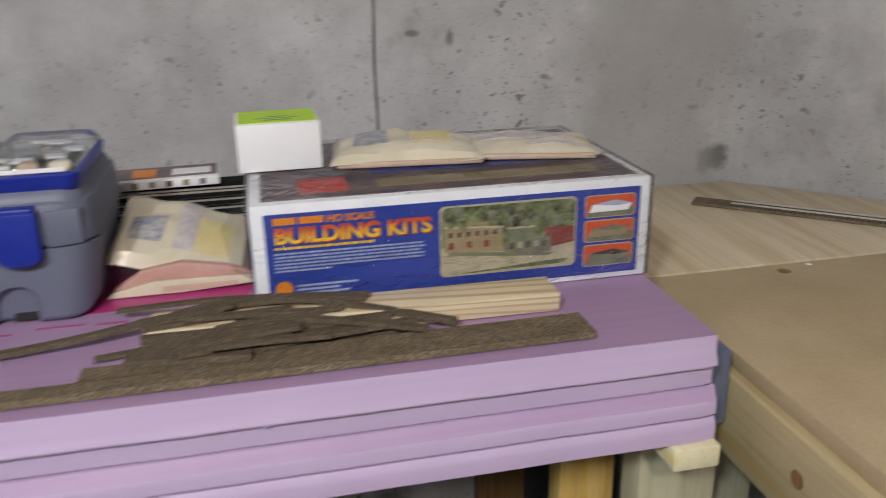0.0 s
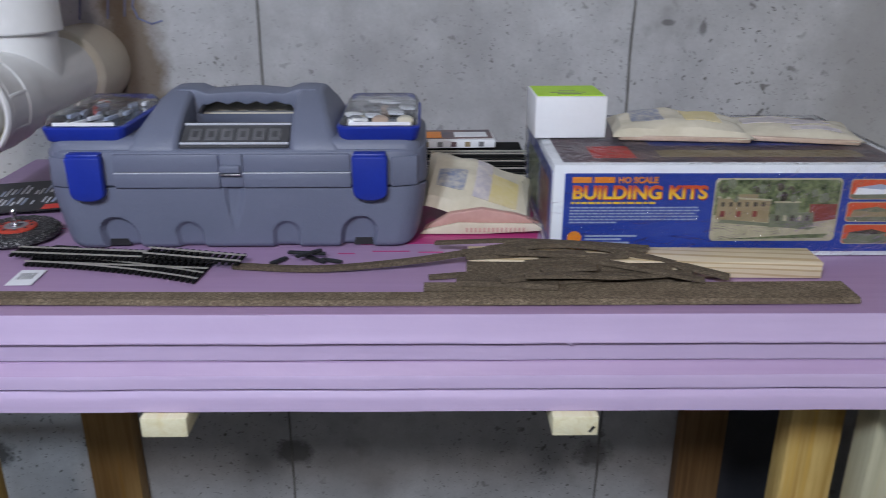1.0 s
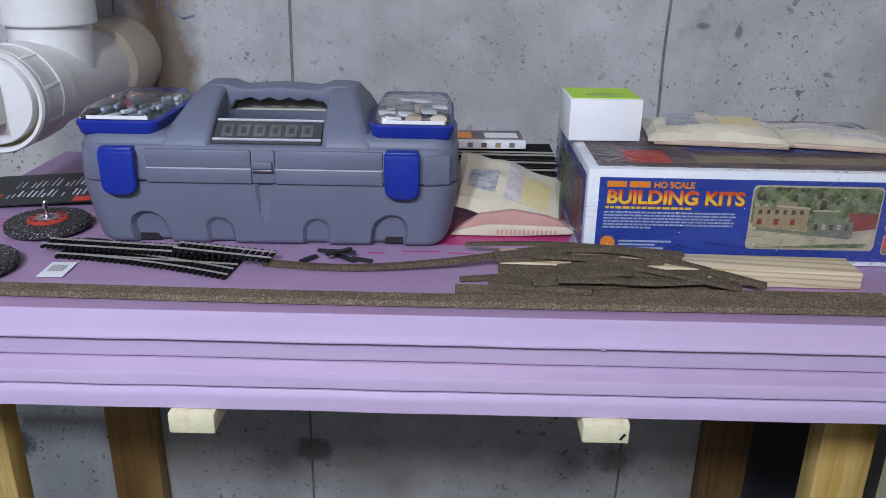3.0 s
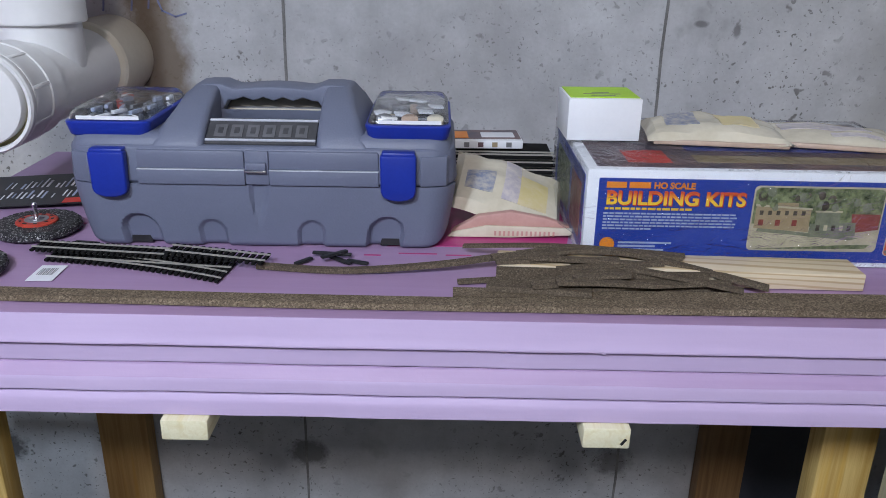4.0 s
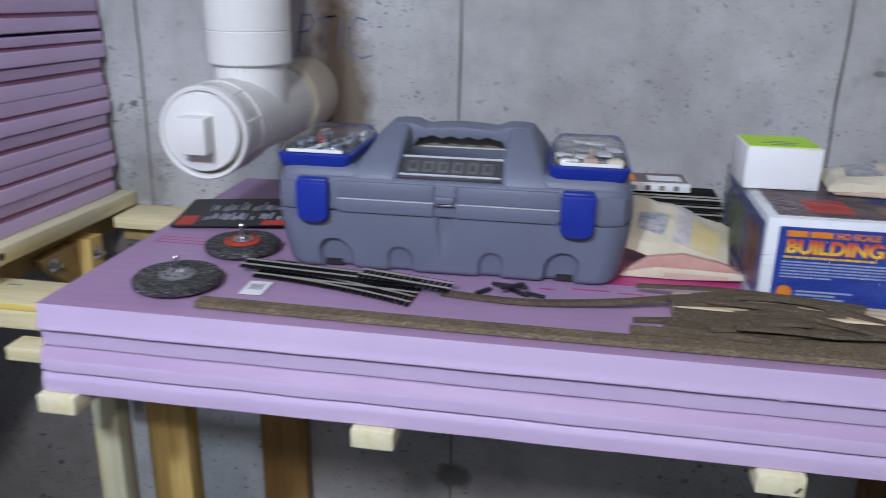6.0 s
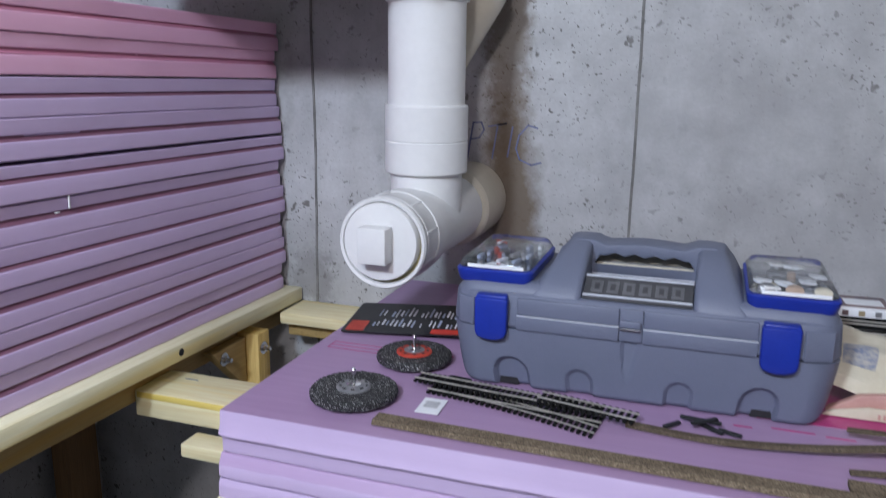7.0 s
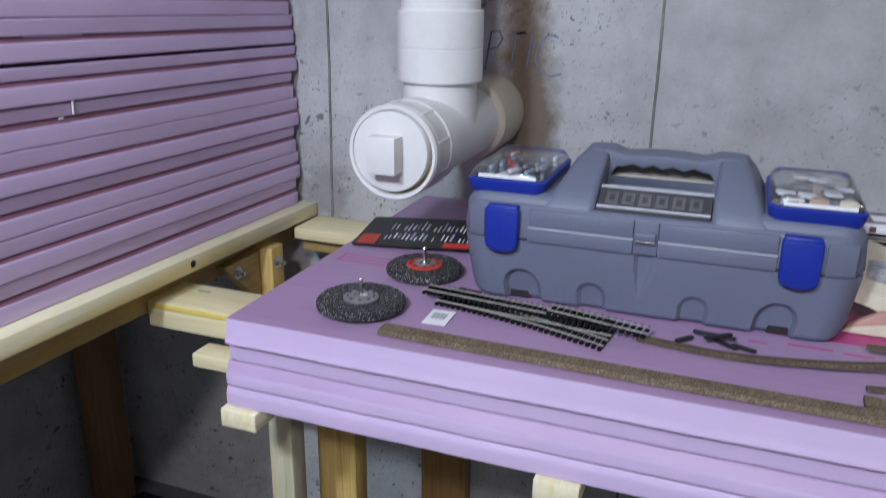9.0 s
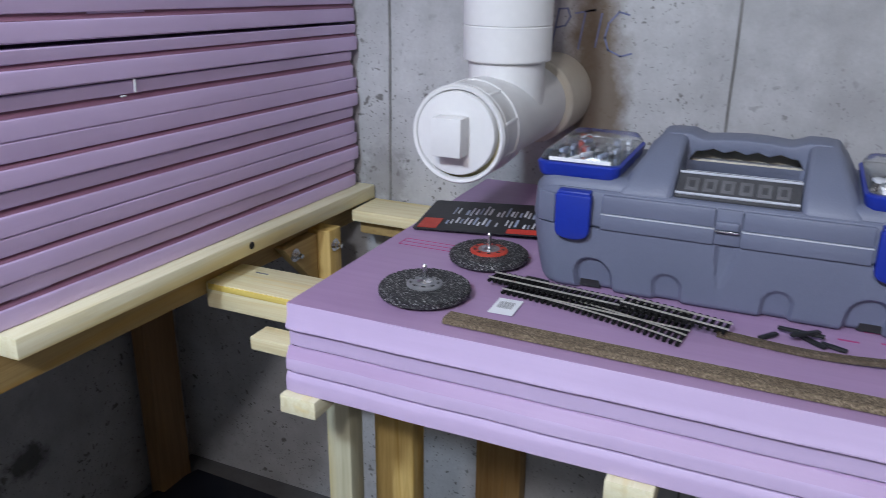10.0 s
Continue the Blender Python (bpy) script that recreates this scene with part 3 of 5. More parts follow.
for i, (th, edge, dx, dy) in enumerate(((0.0545, UPPER_EDGE, 0.0, 0.0), (0.0550, LOWER_EDGE, 0.008, -0.004))):
    z -= th
    long = 1.222 + dx * 0.8
    brd = thing("foam_board", "purple insulation foam board in the low stack", "foam board", pose(-0.443 - 0.3 * dx, 0.6 + dy, z), "low foam stack")
    part("board", board(long, 0.61, edge, i), M_FOAM, brd)
    if i == 0:
        top = 0.0537
        skin = part("skin", box(0.0005, 1.2215, 0.0045, 0.609, top - 0.0002, top + 0.0004), M_FOAM_SKIN, brd, "darker purple surface skin")
        for k in range(3):
            part("print_line", box(0.02, 0.2, 0.235 + 0.012 * k, 0.2365 + 0.012 * k, top, top + 0.0008), M_MAGENTA, skin)
        part("print_line", box(0.02, 0.0215, 0.235, 0.26, top, top + 0.0008), M_MAGENTA, skin)
        part("print_panel", prism([(0.585, 0.199), (0.80, 0.206), (0.84, 0.42), (0.57, 0.42)], top, top + 0.0009, "xy"), M_MAGENTA, skin, "magenta printed panel")
        for u, v, w in ((0.60, 0.175, 0.045), (0.655, 0.172, 0.03), (0.56, 0.168, 0.02)):
            part("print_line", box(u, u + w, v, v + 0.003, top, top + 0.0008), M_MAGENTA, skin)
        # Dark strips set into the slots in place of their shade.
        part("joint_face", box(0.002, long - 0.002, 0.0085, 0.0175, 0.0209, 0.0231), M_JOINT_SHADE, brd, "dark strip painted as shade in the joint")
        part("joint_face", box(0.002, long - 0.002, 0.0075, 0.0138, 0.0002, 0.0013), M_JOINT_SHADE, brd, "dark strip painted as shade in the joint")
        nick = part("nick", lathe([(0, 0), (0.0028, 0), (0.0018, 0.0012), (0, 0.0012)], 9, pose(0.811, -0.0014, 0.0245, 90, 0, 0)), M_FOAM, brd, "small dent in the lip")
    else:
        # Same painted shade for the lower board's slot.
        part("joint_face", box(0.002, long - 0.002, 0.0065, 0.0175, 0.0243, 0.0263), M_JOINT_SHADE, brd, "dark strip painted as shade in the joint")
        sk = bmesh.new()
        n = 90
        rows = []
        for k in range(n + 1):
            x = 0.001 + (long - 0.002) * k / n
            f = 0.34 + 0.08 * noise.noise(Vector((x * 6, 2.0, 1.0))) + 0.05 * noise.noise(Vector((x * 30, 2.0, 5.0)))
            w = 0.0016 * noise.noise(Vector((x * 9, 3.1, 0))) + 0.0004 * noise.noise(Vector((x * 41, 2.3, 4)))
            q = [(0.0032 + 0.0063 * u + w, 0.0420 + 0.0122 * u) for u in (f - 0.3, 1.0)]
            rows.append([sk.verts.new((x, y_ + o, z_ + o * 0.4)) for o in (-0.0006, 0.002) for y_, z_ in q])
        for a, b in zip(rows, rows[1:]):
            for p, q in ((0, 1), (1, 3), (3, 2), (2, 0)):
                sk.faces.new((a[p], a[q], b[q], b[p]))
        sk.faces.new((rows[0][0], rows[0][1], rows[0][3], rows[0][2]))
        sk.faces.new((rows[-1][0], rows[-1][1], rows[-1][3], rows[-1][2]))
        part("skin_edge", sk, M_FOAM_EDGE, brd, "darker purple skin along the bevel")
STACK_BASE = z

# ---- wooden bench ----
bench = thing("bench_frame", "pale pine bench frame carrying the foam boards", "bench", pose(0, 0, 0))
JB = STACK_BASE - 0.0245
for jx in (-0.4255, -0.0475, 0.377, 0.7615):
    part("joist", box(jx - 0.0240, jx + 0.0240, 0.588, 1.20, JB + 0.0005, STACK_BASE - 0.0005, 0.0022), M_PINE_Y, bench)
part("end_mark", turn(box(-0.0042, 0.0042, -0.0006, 0.001, -0.0014, 0.0014, 0.0003), pose(0.394, 0.588, JB + 0.009, 0, -55, 0)), M_BLACK, bench, "dark pen mark on a joist end")
part("front_beam", box(-0.606, 0.86, 0.735, 0.775, JB - 0.021, JB, 0.003), M_PINE_X, bench)
part("middle_beam", box(-0.50, 0.80, 0.895, 0.935, JB - 0.068, JB, 0.003), M_PINE_X, bench)
part("back_beam", box(-0.44, 0.80, 1.17, 1.252, JB - 0.035, JB + 0.0, 0.003), M_PINE_X, bench)
part("rear_ledger", box(-0.690, -0.452, 1.185, 1.252, 0.700, 0.7295, 0.003), M_BEAM_Y, bench)
part("rear_rail", box(-0.693, -0.45, 1.160, 1.252, 0.730, 0.752, 0.003), M_PINE_X, bench)
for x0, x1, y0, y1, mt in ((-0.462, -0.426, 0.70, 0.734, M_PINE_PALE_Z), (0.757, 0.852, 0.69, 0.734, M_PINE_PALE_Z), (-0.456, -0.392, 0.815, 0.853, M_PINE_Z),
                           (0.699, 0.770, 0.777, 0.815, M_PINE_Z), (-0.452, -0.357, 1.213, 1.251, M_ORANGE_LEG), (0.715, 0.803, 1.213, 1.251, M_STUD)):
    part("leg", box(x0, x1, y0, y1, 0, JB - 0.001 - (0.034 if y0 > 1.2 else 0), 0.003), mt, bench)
solid("dark_panel", box(0.806, 1.0, 1.225, 1.252, 0, 0.62, 0.002), M_DKPANEL, "dark grey panel leaning upright against the wall", "panel")

# ---- stand under the tall stack ----
TILT = pose(0, 1.25, 0.779, -1.35, 0, 0) @ pose(0, -1.25, -0.779)
stand = thing("stack_stand", "pine stand with a long rail below the tall foam stack", "stand", pose(0, 0, 0))
part("rail", turn(box(-0.760, -0.694, 0.452, 1.253, 0.7515, 0.779, 0.003), TILT), M_PINE_Y, stand)
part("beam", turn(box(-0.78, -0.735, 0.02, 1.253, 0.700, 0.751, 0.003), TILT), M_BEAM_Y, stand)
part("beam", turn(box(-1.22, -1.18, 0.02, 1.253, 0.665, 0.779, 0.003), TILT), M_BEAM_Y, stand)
part("packing_rail", turn(box(-0.78, -0.735, 0.02, 0.40, 0.7515, 0.779, 0.003), TILT), M_PINE_Y, stand)
part("cross_bar", box(-0.7345, -0.47, 0.800, 0.889, 0.690, 0.732, 0.003), M_PINE_X, stand)
part("resin_streak", box(-0.730, -0.475, 0.7988, 0.806, 0.7205, 0.7300, 0.0015), M_RESIN, stand, "yellow resin streak along the cross bar")
part("staple", box(-0.688, -0.665, 0.862, 0.864, 0.7315, 0.7335, 0.0006), M_HUBGREY, stand, "bent wire staple")
# Dark brown pine here paints in the shade under the stack.
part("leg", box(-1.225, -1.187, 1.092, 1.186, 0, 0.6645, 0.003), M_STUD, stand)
part("leg", box(-1.22, -1.18, 0.03, 0.11, 0, 0.690, 0.003), M_PINE_Z, stand)
part("leg", box(-0.78, -0.735, 0.03, 0.11, 0, 0.7255, 0.003), M_PINE_Z, stand)
part("stub_post", box(-0.7345, -0.689, 1.075, 1.115, 0.40, 0.735, 0.003), M_PINE_Z, stand)
part("gusset", prism([(0.97, 0.73), (1.07, 0.73), (1.07, 0.63)], -0.7345, -0.712, "yz", b=0.002), M_BEAM_Y, stand)
for by, bz in ((1.0, 0.712), (1.09, 0.706)):
    bolt = part("bolt", lathe([(0, 0), (0.012, 0), (0.012, 0.002), (0.0065, 0.002), (0.0065, 0.008), (0.004, 0.008), (0.004, 0.016), (0, 0.016)], 12,
                              pose(-0.7115 if by < 1.05 else -0.6885, by, bz, 0, 90, 0)), M_CHROME, stand, "galvanised bolt with a washer")
part("drilled_hole", lathe([(0, 0), (0.006, 0), (0.006, 0.0012), (0, 0.0012)], 14, TILT @ pose(-0.6946, 0.865, 0.766, 0, 90, 0)), M_BLACK, stand)

# ---- tall foam stack ----
zz = 0.7795
rng = random.Random(4)
tall_len, n_tall = 1.22, 10
for i in range(n_tall):
    th = 0.0510
    pink = i >= n_tall - 2
    mt = M_FOAM_PINK if pink else M_FOAM_MIX
    inset = rng.uniform(-0.0014, 0.0020) + (0.004 if i > 6 else 0)
    lo = 0.0235 + rng.uniform(-0.001, 0.001)
    gap = rng.uniform(0.0002, 0.0009) + (0.0046 if i == 5 else 0.0016 if i in (2, 4, 7) else 0.0)
    slot = (0.0082, 0.0066, 0.0078, 0.0060)[i % 4]
    bmx = board(tall_len, 0.44, tall_front(lo, th - lo - gap, 0.0080, slot), 10 + i, 0.0006)
    tall_board = solid("foam_board", bmx, mt, "pink insulation foam board on the tall stack" if pink else "mauve insulation foam board in the tall stack", "foam board",
                       TILT @ pose(-0.722 - inset, 1.235 - tall_len + rng.uniform(-0.008, 0.008), zz, 0, 0, 90), "tall foam stack")
    # Strip along the groove that carries its shade as a maroon colour.
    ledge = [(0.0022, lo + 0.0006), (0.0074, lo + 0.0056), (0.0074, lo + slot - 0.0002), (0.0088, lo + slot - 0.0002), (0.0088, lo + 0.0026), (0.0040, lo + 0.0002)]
    part("groove_face", prism(ledge, 0.003, tall_len - 0.003, "yz"), M_GROOVE_PINK if pink else M_GROOVE, tall_board, "maroon strip painted as shade in the groove")
    if i == 4:
        at = 0.696 - tall_board.matrix_world.translation.y
        part("nick", box(at - 0.0012, at + 0.0012, -0.0011, 0.0012, 1.017 - zz, 1.034 - zz if 1.034 - zz < th else th - 0.001, 0.0004), M_WHITE_BOARD, tall_board, "pale scratch in the foam")
        part("nick", box(at - 0.025, at - 0.017, -0.0011, 0.0012, 1.0135 - zz, 1.0155 - zz, 0.0004), M_WHITE_BOARD, tall_board, "pale scratch in the foam")
    zz += th
zw = zz + 0.0003
for i in range(5):
    solid("ceiling_tile_board", box(-1.2, -0.775 - rng.uniform(0, 0.008), 0.10, 0.862 + rng.uniform(-0.006, 0.006), zw, zw + 0.0108, 0.001), M_WHITE_BOARD,
          "thin white board on top of the tall foam stack", "board", TILT, group="white boards")
    zw += 0.0115

# ---- framed picture ----
pic = thing("framed_picture", "black framed sepia drawing standing on the white boards", "picture", pose(-0.582, 0.852, zw + 0.0102))
PW, PH = 0.27, 0.42
for nm, q in (("frame_bottom", (-PW, PW, 0, 0.022)), ("frame_top", (-PW, PW, PH - 0.022, PH)), ("frame_side", (-PW, -PW + 0.022, 0.022, PH - 0.022)), ("frame_side", (PW - 0.022, PW, 0.022, PH - 0.022))):
    fb = box(q[0], q[1], -0.012, 0.012, q[2], q[3], 0.003)
    part(nm, fb, M_FRAME, pic)
sheet_ob = part("paper", box(-PW + 0.02, PW - 0.02, -0.002, 0.006, 0.02, PH - 0.02), M_SEPIA, pic, "sepia paper with dark strokes")
rg = random.Random(9)
for i in range(110):
    cx, cz = rg.uniform(-0.2, 0.17), 0.062 + abs(rg.gauss(0, 0.035))
    w, h = rg.uniform(0.008, 0.045), rg.uniform(0.0006, 0.0016)
    a = rg.uniform(-0.06, 0.06)
    if i % 4 == 0:
        cz, w, h, a = 0.088 + abs(rg.gauss(0, 0.014)), rg.uniform(0.015, 0.05), rg.uniform(0.008, 0.018), rg.uniform(-0.3, 0.3)
    st = prism([(-w / 2, -h / 2), (w / 2, -h * 0.3), (w * 0.4, h / 2), (-w * 0.45, h * 0.4)], -0.0028 - 0.00001 * i, -0.0018, "xz")
    turn(st, Matrix.Translation((cx, 0, cz)) @ Matrix.Rotation(a, 4, "Y"))
    part("sketch_stroke", st, M_SKETCH, sheet_ob)
part("backing", box(-PW + 0.01, PW - 0.01, 0.0065, 0.011, 0.01, PH - 0.01), M_FRAME, pic)

# ---- drain pipe ----
PX, PY, CZ = -0.344, 1.02, 0.983
pipe = thing("drain_pipe", "white plastic drain stack with a capped cleanout tee", "pipe", pose(PX, PY, 0))
HR, PR = 0.0625, 0.0575
Yup = pose(0, 0, CZ, 90, 0, 0)
part("tee_body", lathe([(0, -0.236), (0.057, -0.236), (0.057, 0.105), (0, 0.105)], 48, Yup), M_PVC, pipe)
part("rear_hub", lathe([(0.057, -0.236), (0.066, -0.234), (0.066, -0.125), (0.0635, -0.12), (0.057, -0.115)], 48, Yup), M_PVC_OLD, pipe, "yellowed glossy hub against the wall")
part("front_hub", lathe([(0.057, 0.075), (0.0625, 0.08), (0.0625, 0.108), (0.0640, 0.110), (0.0640, 0.118), (0.0625, 0.12), (0.0625, 0.150), (0.0632, 0.152), (0.0632, 0.160), (0.0595, 0.164), (0.0595, 0.1)], 48, Yup), M_PVC, pipe)
part("front_rim", lathe([(0.0545, 0.150), (0.0615, 0.158), (0.0632, 0.162), (0.0635, 0.170), (0.0615, 0.1735), (0.0575, 0.1725), (0.0560, 0.166)], 56, Yup), M_PVC, pipe)
part("glue_stain", lathe([(0, 0.152), (0.0585, 0.152), (0.0585, 0.160), (0, 0.160)], 40, Yup), M_GLUE, pipe, "yellowed glue round the cap")
cap = part("cleanout_cap", lathe([(0, 0.150), (0.0530, 0.150), (0.0535, 0.174), (0.0525, 0.1765), (0.0500, 0.1770), (0, 0.1770)], 56, pose(-0.001, 0, CZ + 0.0022, 90, 0, 0)), M_PVC, pipe)
part("square_grip", turn(box(-0.0200, 0.0200, -0.203, -0.1765, CZ - 0.0220, CZ + 0.0265, 0.0014), pose(-0.0025, 0, -0.001)), M_PVC, cap)
for a in (-10, 35, 75, 115, 160, 205, 250, 295):
    part("lug", turn(box(-0.0022, 0.0022, -0.160, -0.118, 0.058, 0.0636, 0.0008), Matrix.Translation((0, 0, CZ)) @ Matrix.Rotation(radians(a), 4, "Y")), M_PVC, pipe)
part("upright_neck", lathe([(0.0545, CZ), (0.0545, 1.05), (0.0545, 1.075)], 48), M_PVC, pipe)
part("lower_coupling", lathe([(0.054, 1.058), (0.0615, 1.060), (HR, 1.062), (HR, 1.106), (0.0612, 1.1075), (HR, 1.109), (HR, 1.158), (0.0615, 1.160), (0.056, 1.161)], 48), M_PVC, pipe)
part("middle_pipe", lathe([(PR, 1.16), (PR, 1.312)], 48), M_PVC, pipe)
part("upper_coupling", lathe([(0.056, 1.306), (0.0615, 1.308), (HR, 1.311), (HR, 1.344), (0.061, 1.347), (0.030, 1.348)], 48), M_PVC, pipe)
part("reducer", lathe([(0.0, 1.340), (0.0475, 1.340), (0.0475, 1.368), (0.046, 1.371), (0.032, 1.371), (0.0, 1.371)], 48, pose(0.0145, 0, 0)), M_PVC, pipe)
part("upper_pipe", lathe([(0.0335, 1.370), (0.0335, HIGH - 0.002)], 32, pose(0.0105, 0, 0)), M_PVC, pipe)
for k in range(7):
    part("print_mark", turn(box(-0.0016, 0.0016, -0.0342, -0.0332, 1.40 + 0.014 * k, 1.409 + 0.014 * k), Matrix.Translation((0.0105, 0, 0)) @ Matrix.Rotation(radians(-30), 4, "Z")), M_PALE_INK, pipe)
vent = thing("vent_pipe", "cream plastic pipe with an angled elbow behind the drain", "pipe", pose(-0.302, 1.155, 0))
part("upright", lathe([(0.034, 1.40), (0.034, HIGH - 0.002)], 32), M_PVC_OLD, vent)
part("hub", lathe([(0.034, 1.425), (0.040, 1.423), (0.041, 1.42), (0.041, 1.33), (0.036, 1.325)], 32), M_PVC_OLD, vent)
part("elbow", lathe([(0.0, -0.12), (0.038, -0.12), (0.038, 0.0), (0.036, 0.03), (0, 0.03)], 32, pose(0, 0, 1.325, 0, 32, 0)), M_PVC_OLD, vent)
part("clamp_ring", lathe([(0.0345, 1.447), (0.0365, 1.448), (0.0365, 1.452), (0.0345, 1.453)], 32), M_STUD, vent)

# ---- plywood table ----
table = thing("plywood_table", "plywood and fibreboard table top on a pine frame", "table", pose(0, 0, 0))
PT = 0.775
part("plywood_sheet", prism([(0.80, 0.874), (CX + 0.372, 0.874), (CX - 0.008, WALL_Y - 0.004), (0.80, WALL_Y - 0.004)], PT - 0.018, PT, "xy", b=0.0012), M_PLY, table, "pale plywood sheet")
part("fibreboard_sheet", prism([(0.838, -0.45), (2.5, -0.45), (2.5, -0.066), (CX + 0.376, 0.868), (0.838, 0.868)], PT - 0.018, PT, "xy", b=0.0012), M_PARTICLE, table, "tan fibreboard sheet")
part("side_apron", box(0.826, 0.864, -0.44, 0.86, PT - 0.108, PT - 0.0185, 0.003), M_APRON_SHADED, table)
part("front_apron", box(0.8645, 2.4, -0.44, -0.402, PT - 0.108, PT - 0.0185, 0.003), M_PINE_X, table)
part("back_support", box(0.865, 1.50, 0.85, 0.888, PT - 0.108, PT - 0.0185, 0.003), M_PINE_X, table)
for lx, ly in ((0.866, -0.40), (2.3, -0.40), (0.866, 0.76), (1.44, 0.76)):
    part("leg", box(lx, lx + 0.085, ly, ly + 0.038, 0, PT - 0.0185, 0.003), M_PINE_PALE_Z, table)
part("dark_mark", lathe([(0, 0), (0.009, 0), (0.006, 0.0006), (0, 0.0006)], 9, pose(1.02, 0.845, PT)), M_STUD, table)
part("white_chip", lathe([(0, 0), (0.004, 0), (0.003, 0.001), (0, 0.001)], 7, pose(1.065, 0.858, PT)), M_CARD, table)
part("knot_mark", lathe([(0, 0), (0.010, 0), (0.007, 0.0008), (0, 0.0008)], 12, pose(0.8262, 0.53, 0.715, 0, -90, 0)), M_STUD, table)
solid("plastic_strip", box(0.793, 0.822, 0.640, 0.80, 0.705, 0.79, 0.004), M_STEEL_BLUE, "blue-grey plastic strip wedged between foam and table", "plastic strip", pose(0, 0, 0))
track = thing("flexible_track", "long dark model railway track on the plywood", "model track", pose(1.062, 1.150, PT, 0, 0, -40))
TL = 0.86
part("roadbed", box(0, TL, -0.018, 0.018, 0.0002, 0.005, 0.001), M_CORK, track)
for s in (-1, 1):
    part("rail", box(0.06, TL, s * 0.0083 - 0.0008, s * 0.0083 + 0.0008, 0.0072, 0.0095), M_NICKEL, track)
for k in range(110):
    part("tie", box(0.06 + k * 0.0072, 0.0632 + k * 0.0072, -0.015, 0.015, 0.005, 0.0073), M_BLACK, track)

# ---- rotary tool case ----


def round_loop(x0, x1, z0, z1, r, n=5):
    pts = []
    for cx, cz, a0 in ((x1 - r, z1 - r, 0), (x0 + r, z1 - r, 90), (x0 + r, z0 + r, 180), (x1 - r, z0 + r, 270)):
        for i in range(n + 1):
            a = radians(a0 + 90 * i / n)
            pts.append((cx + r * math.cos(a), cz + r * math.sin(a)))
    return pts


def tapered(x0, x1, y0, y1, z0, z1, r, shrink, bevel_w, shrink_top=0.0):
    """A case shell: rounded in plan, narrower below by shrink and above by shrink_top."""
    loop = round_loop(x0, x1, y0, y1, r)
    own = prism(loop, z0, z1, "xy")
    cx, cy = (x0 + x1) / 2, (y0 + y1) / 2
    for v in own.verts:
        low = abs(v.co.z - z0) < 1e-6
        k = shrink if low else shrink_top
        v.co.x = cx + (v.co.x - cx) * (1 - k / ((x1 - x0) / 2))
        v.co.y = cy + (v.co.y - cy) * (1 - k / ((y1 - y0) / 2))
    bev(own, bevel_w, 3, 50)
    return own


case = thing("tool_case", "grey plastic rotary tool case with blue latches, closed", "tool case", pose(0.0000, 0.780, TOP + 0.0018, 0, 0, 0.6))
SEAM = 0.0765
FEET = ((-0.1490, 0.048, 0.041, 0.0105), (-0.0625, 0.037, 0.035, 0.0062), (0.0575, 0.036, 0.035, 0.0062), (0.1475, 0.046, 0.041, 0.0105))


def ease(v):
    v = min(1.0, max(0.0, v))
    return v * v * (3 - 2 * v)


def moulded_front():
    """The moulded near side of the case base: rounded corners, four arched recesses, a tapering groove."""
    own = bmesh.new()
    nx, nz, hw = 190, 40, 0.2225
    rows = []
    for j in range(nz + 1):
        row = []
        for i in range(nx + 1):
            x = hw * (2 * i / nx - 1)
            z = SEAM * j / nz
            u = max(0.0, abs(x) - (hw - 0.022))
            zmin = 0.022 - math.sqrt(max(0.0, 0.022 ** 2 - u * u))
            zz_ = zmin + z * (1 - zmin / SEAM)
            y = 0.0055 * max(0.0, 1 - zz_ / SEAM) ** 1.6 + 0.004 * max(0.0, 1 - zz_ / 0.006) ** 2
            e = min(0.99, max(0.0, abs(x) - 0.1915) / 0.031)
            y += 0.031 * (1 - math.sqrt(1 - e * e))
            for cx, w, h, deep in FEET:
                d = w / 2 - (abs(x - cx) if z < h - w / 2 else math.hypot(x - cx, z - (h - w / 2)))
                y += deep * ease(d / 0.0055) * (0.75 + 0.25 * ease((h - z) / h))
            g = -0.0065 + 0.006 * z / SEAM
            half = 0.0035 + 0.0085 * ease((z - 0.012) / 0.06)
            d = min((x - (g - half)) / 0.0022, ((g + half) - x) / 0.008)
            y += 0.0042 * ease(d) * ease((z - 0.012) / 0.05)
            row.append(own.verts.new((x * (0.2085 + 0.0140 * (zz_ / SEAM) ** 0.7) / hw, y, zz_)))
        rows.append(row)
    for a, b in zip(rows, rows[1:]):
        for i in range(nx):
            own.faces.new((a[i], a[i + 1], b[i + 1], b[i]))
    rim = rows[0] + [r[-1] for r in rows[1:]] + rows[-1][-2::-1] + [r[0] for r in rows[-2:0:-1]]
    back = [own.verts.new((v.co.x * 0.985, 0.034, v.co.z)) for v in rim]
    for i in range(len(rim)):
        j = (i + 1) % len(rim)
        own.faces.new((rim[i], rim[j], back[j], back[i]))
    return own


base_front = moulded_front()
part("base_front", base_front, M_GREY, case)
part("base", tapered(-0.2205, 0.2205, 0.020, 0.20, 0.0008, SEAM - 0.0006, 0.03, 0.011, 0.006), M_GREY, case)
for ax in (-0.1490, 0.1475):
    nt = prism([(ax - 0.0135, 0.0003), (ax + 0.0135, 0.0003), (ax + 0.0115, 0.0088), (ax - 0.0115, 0.0088)], 0.0142, 0.024, "xz")
    part("foot_notch", nt, M_BLACK, case, "dark drain notch")
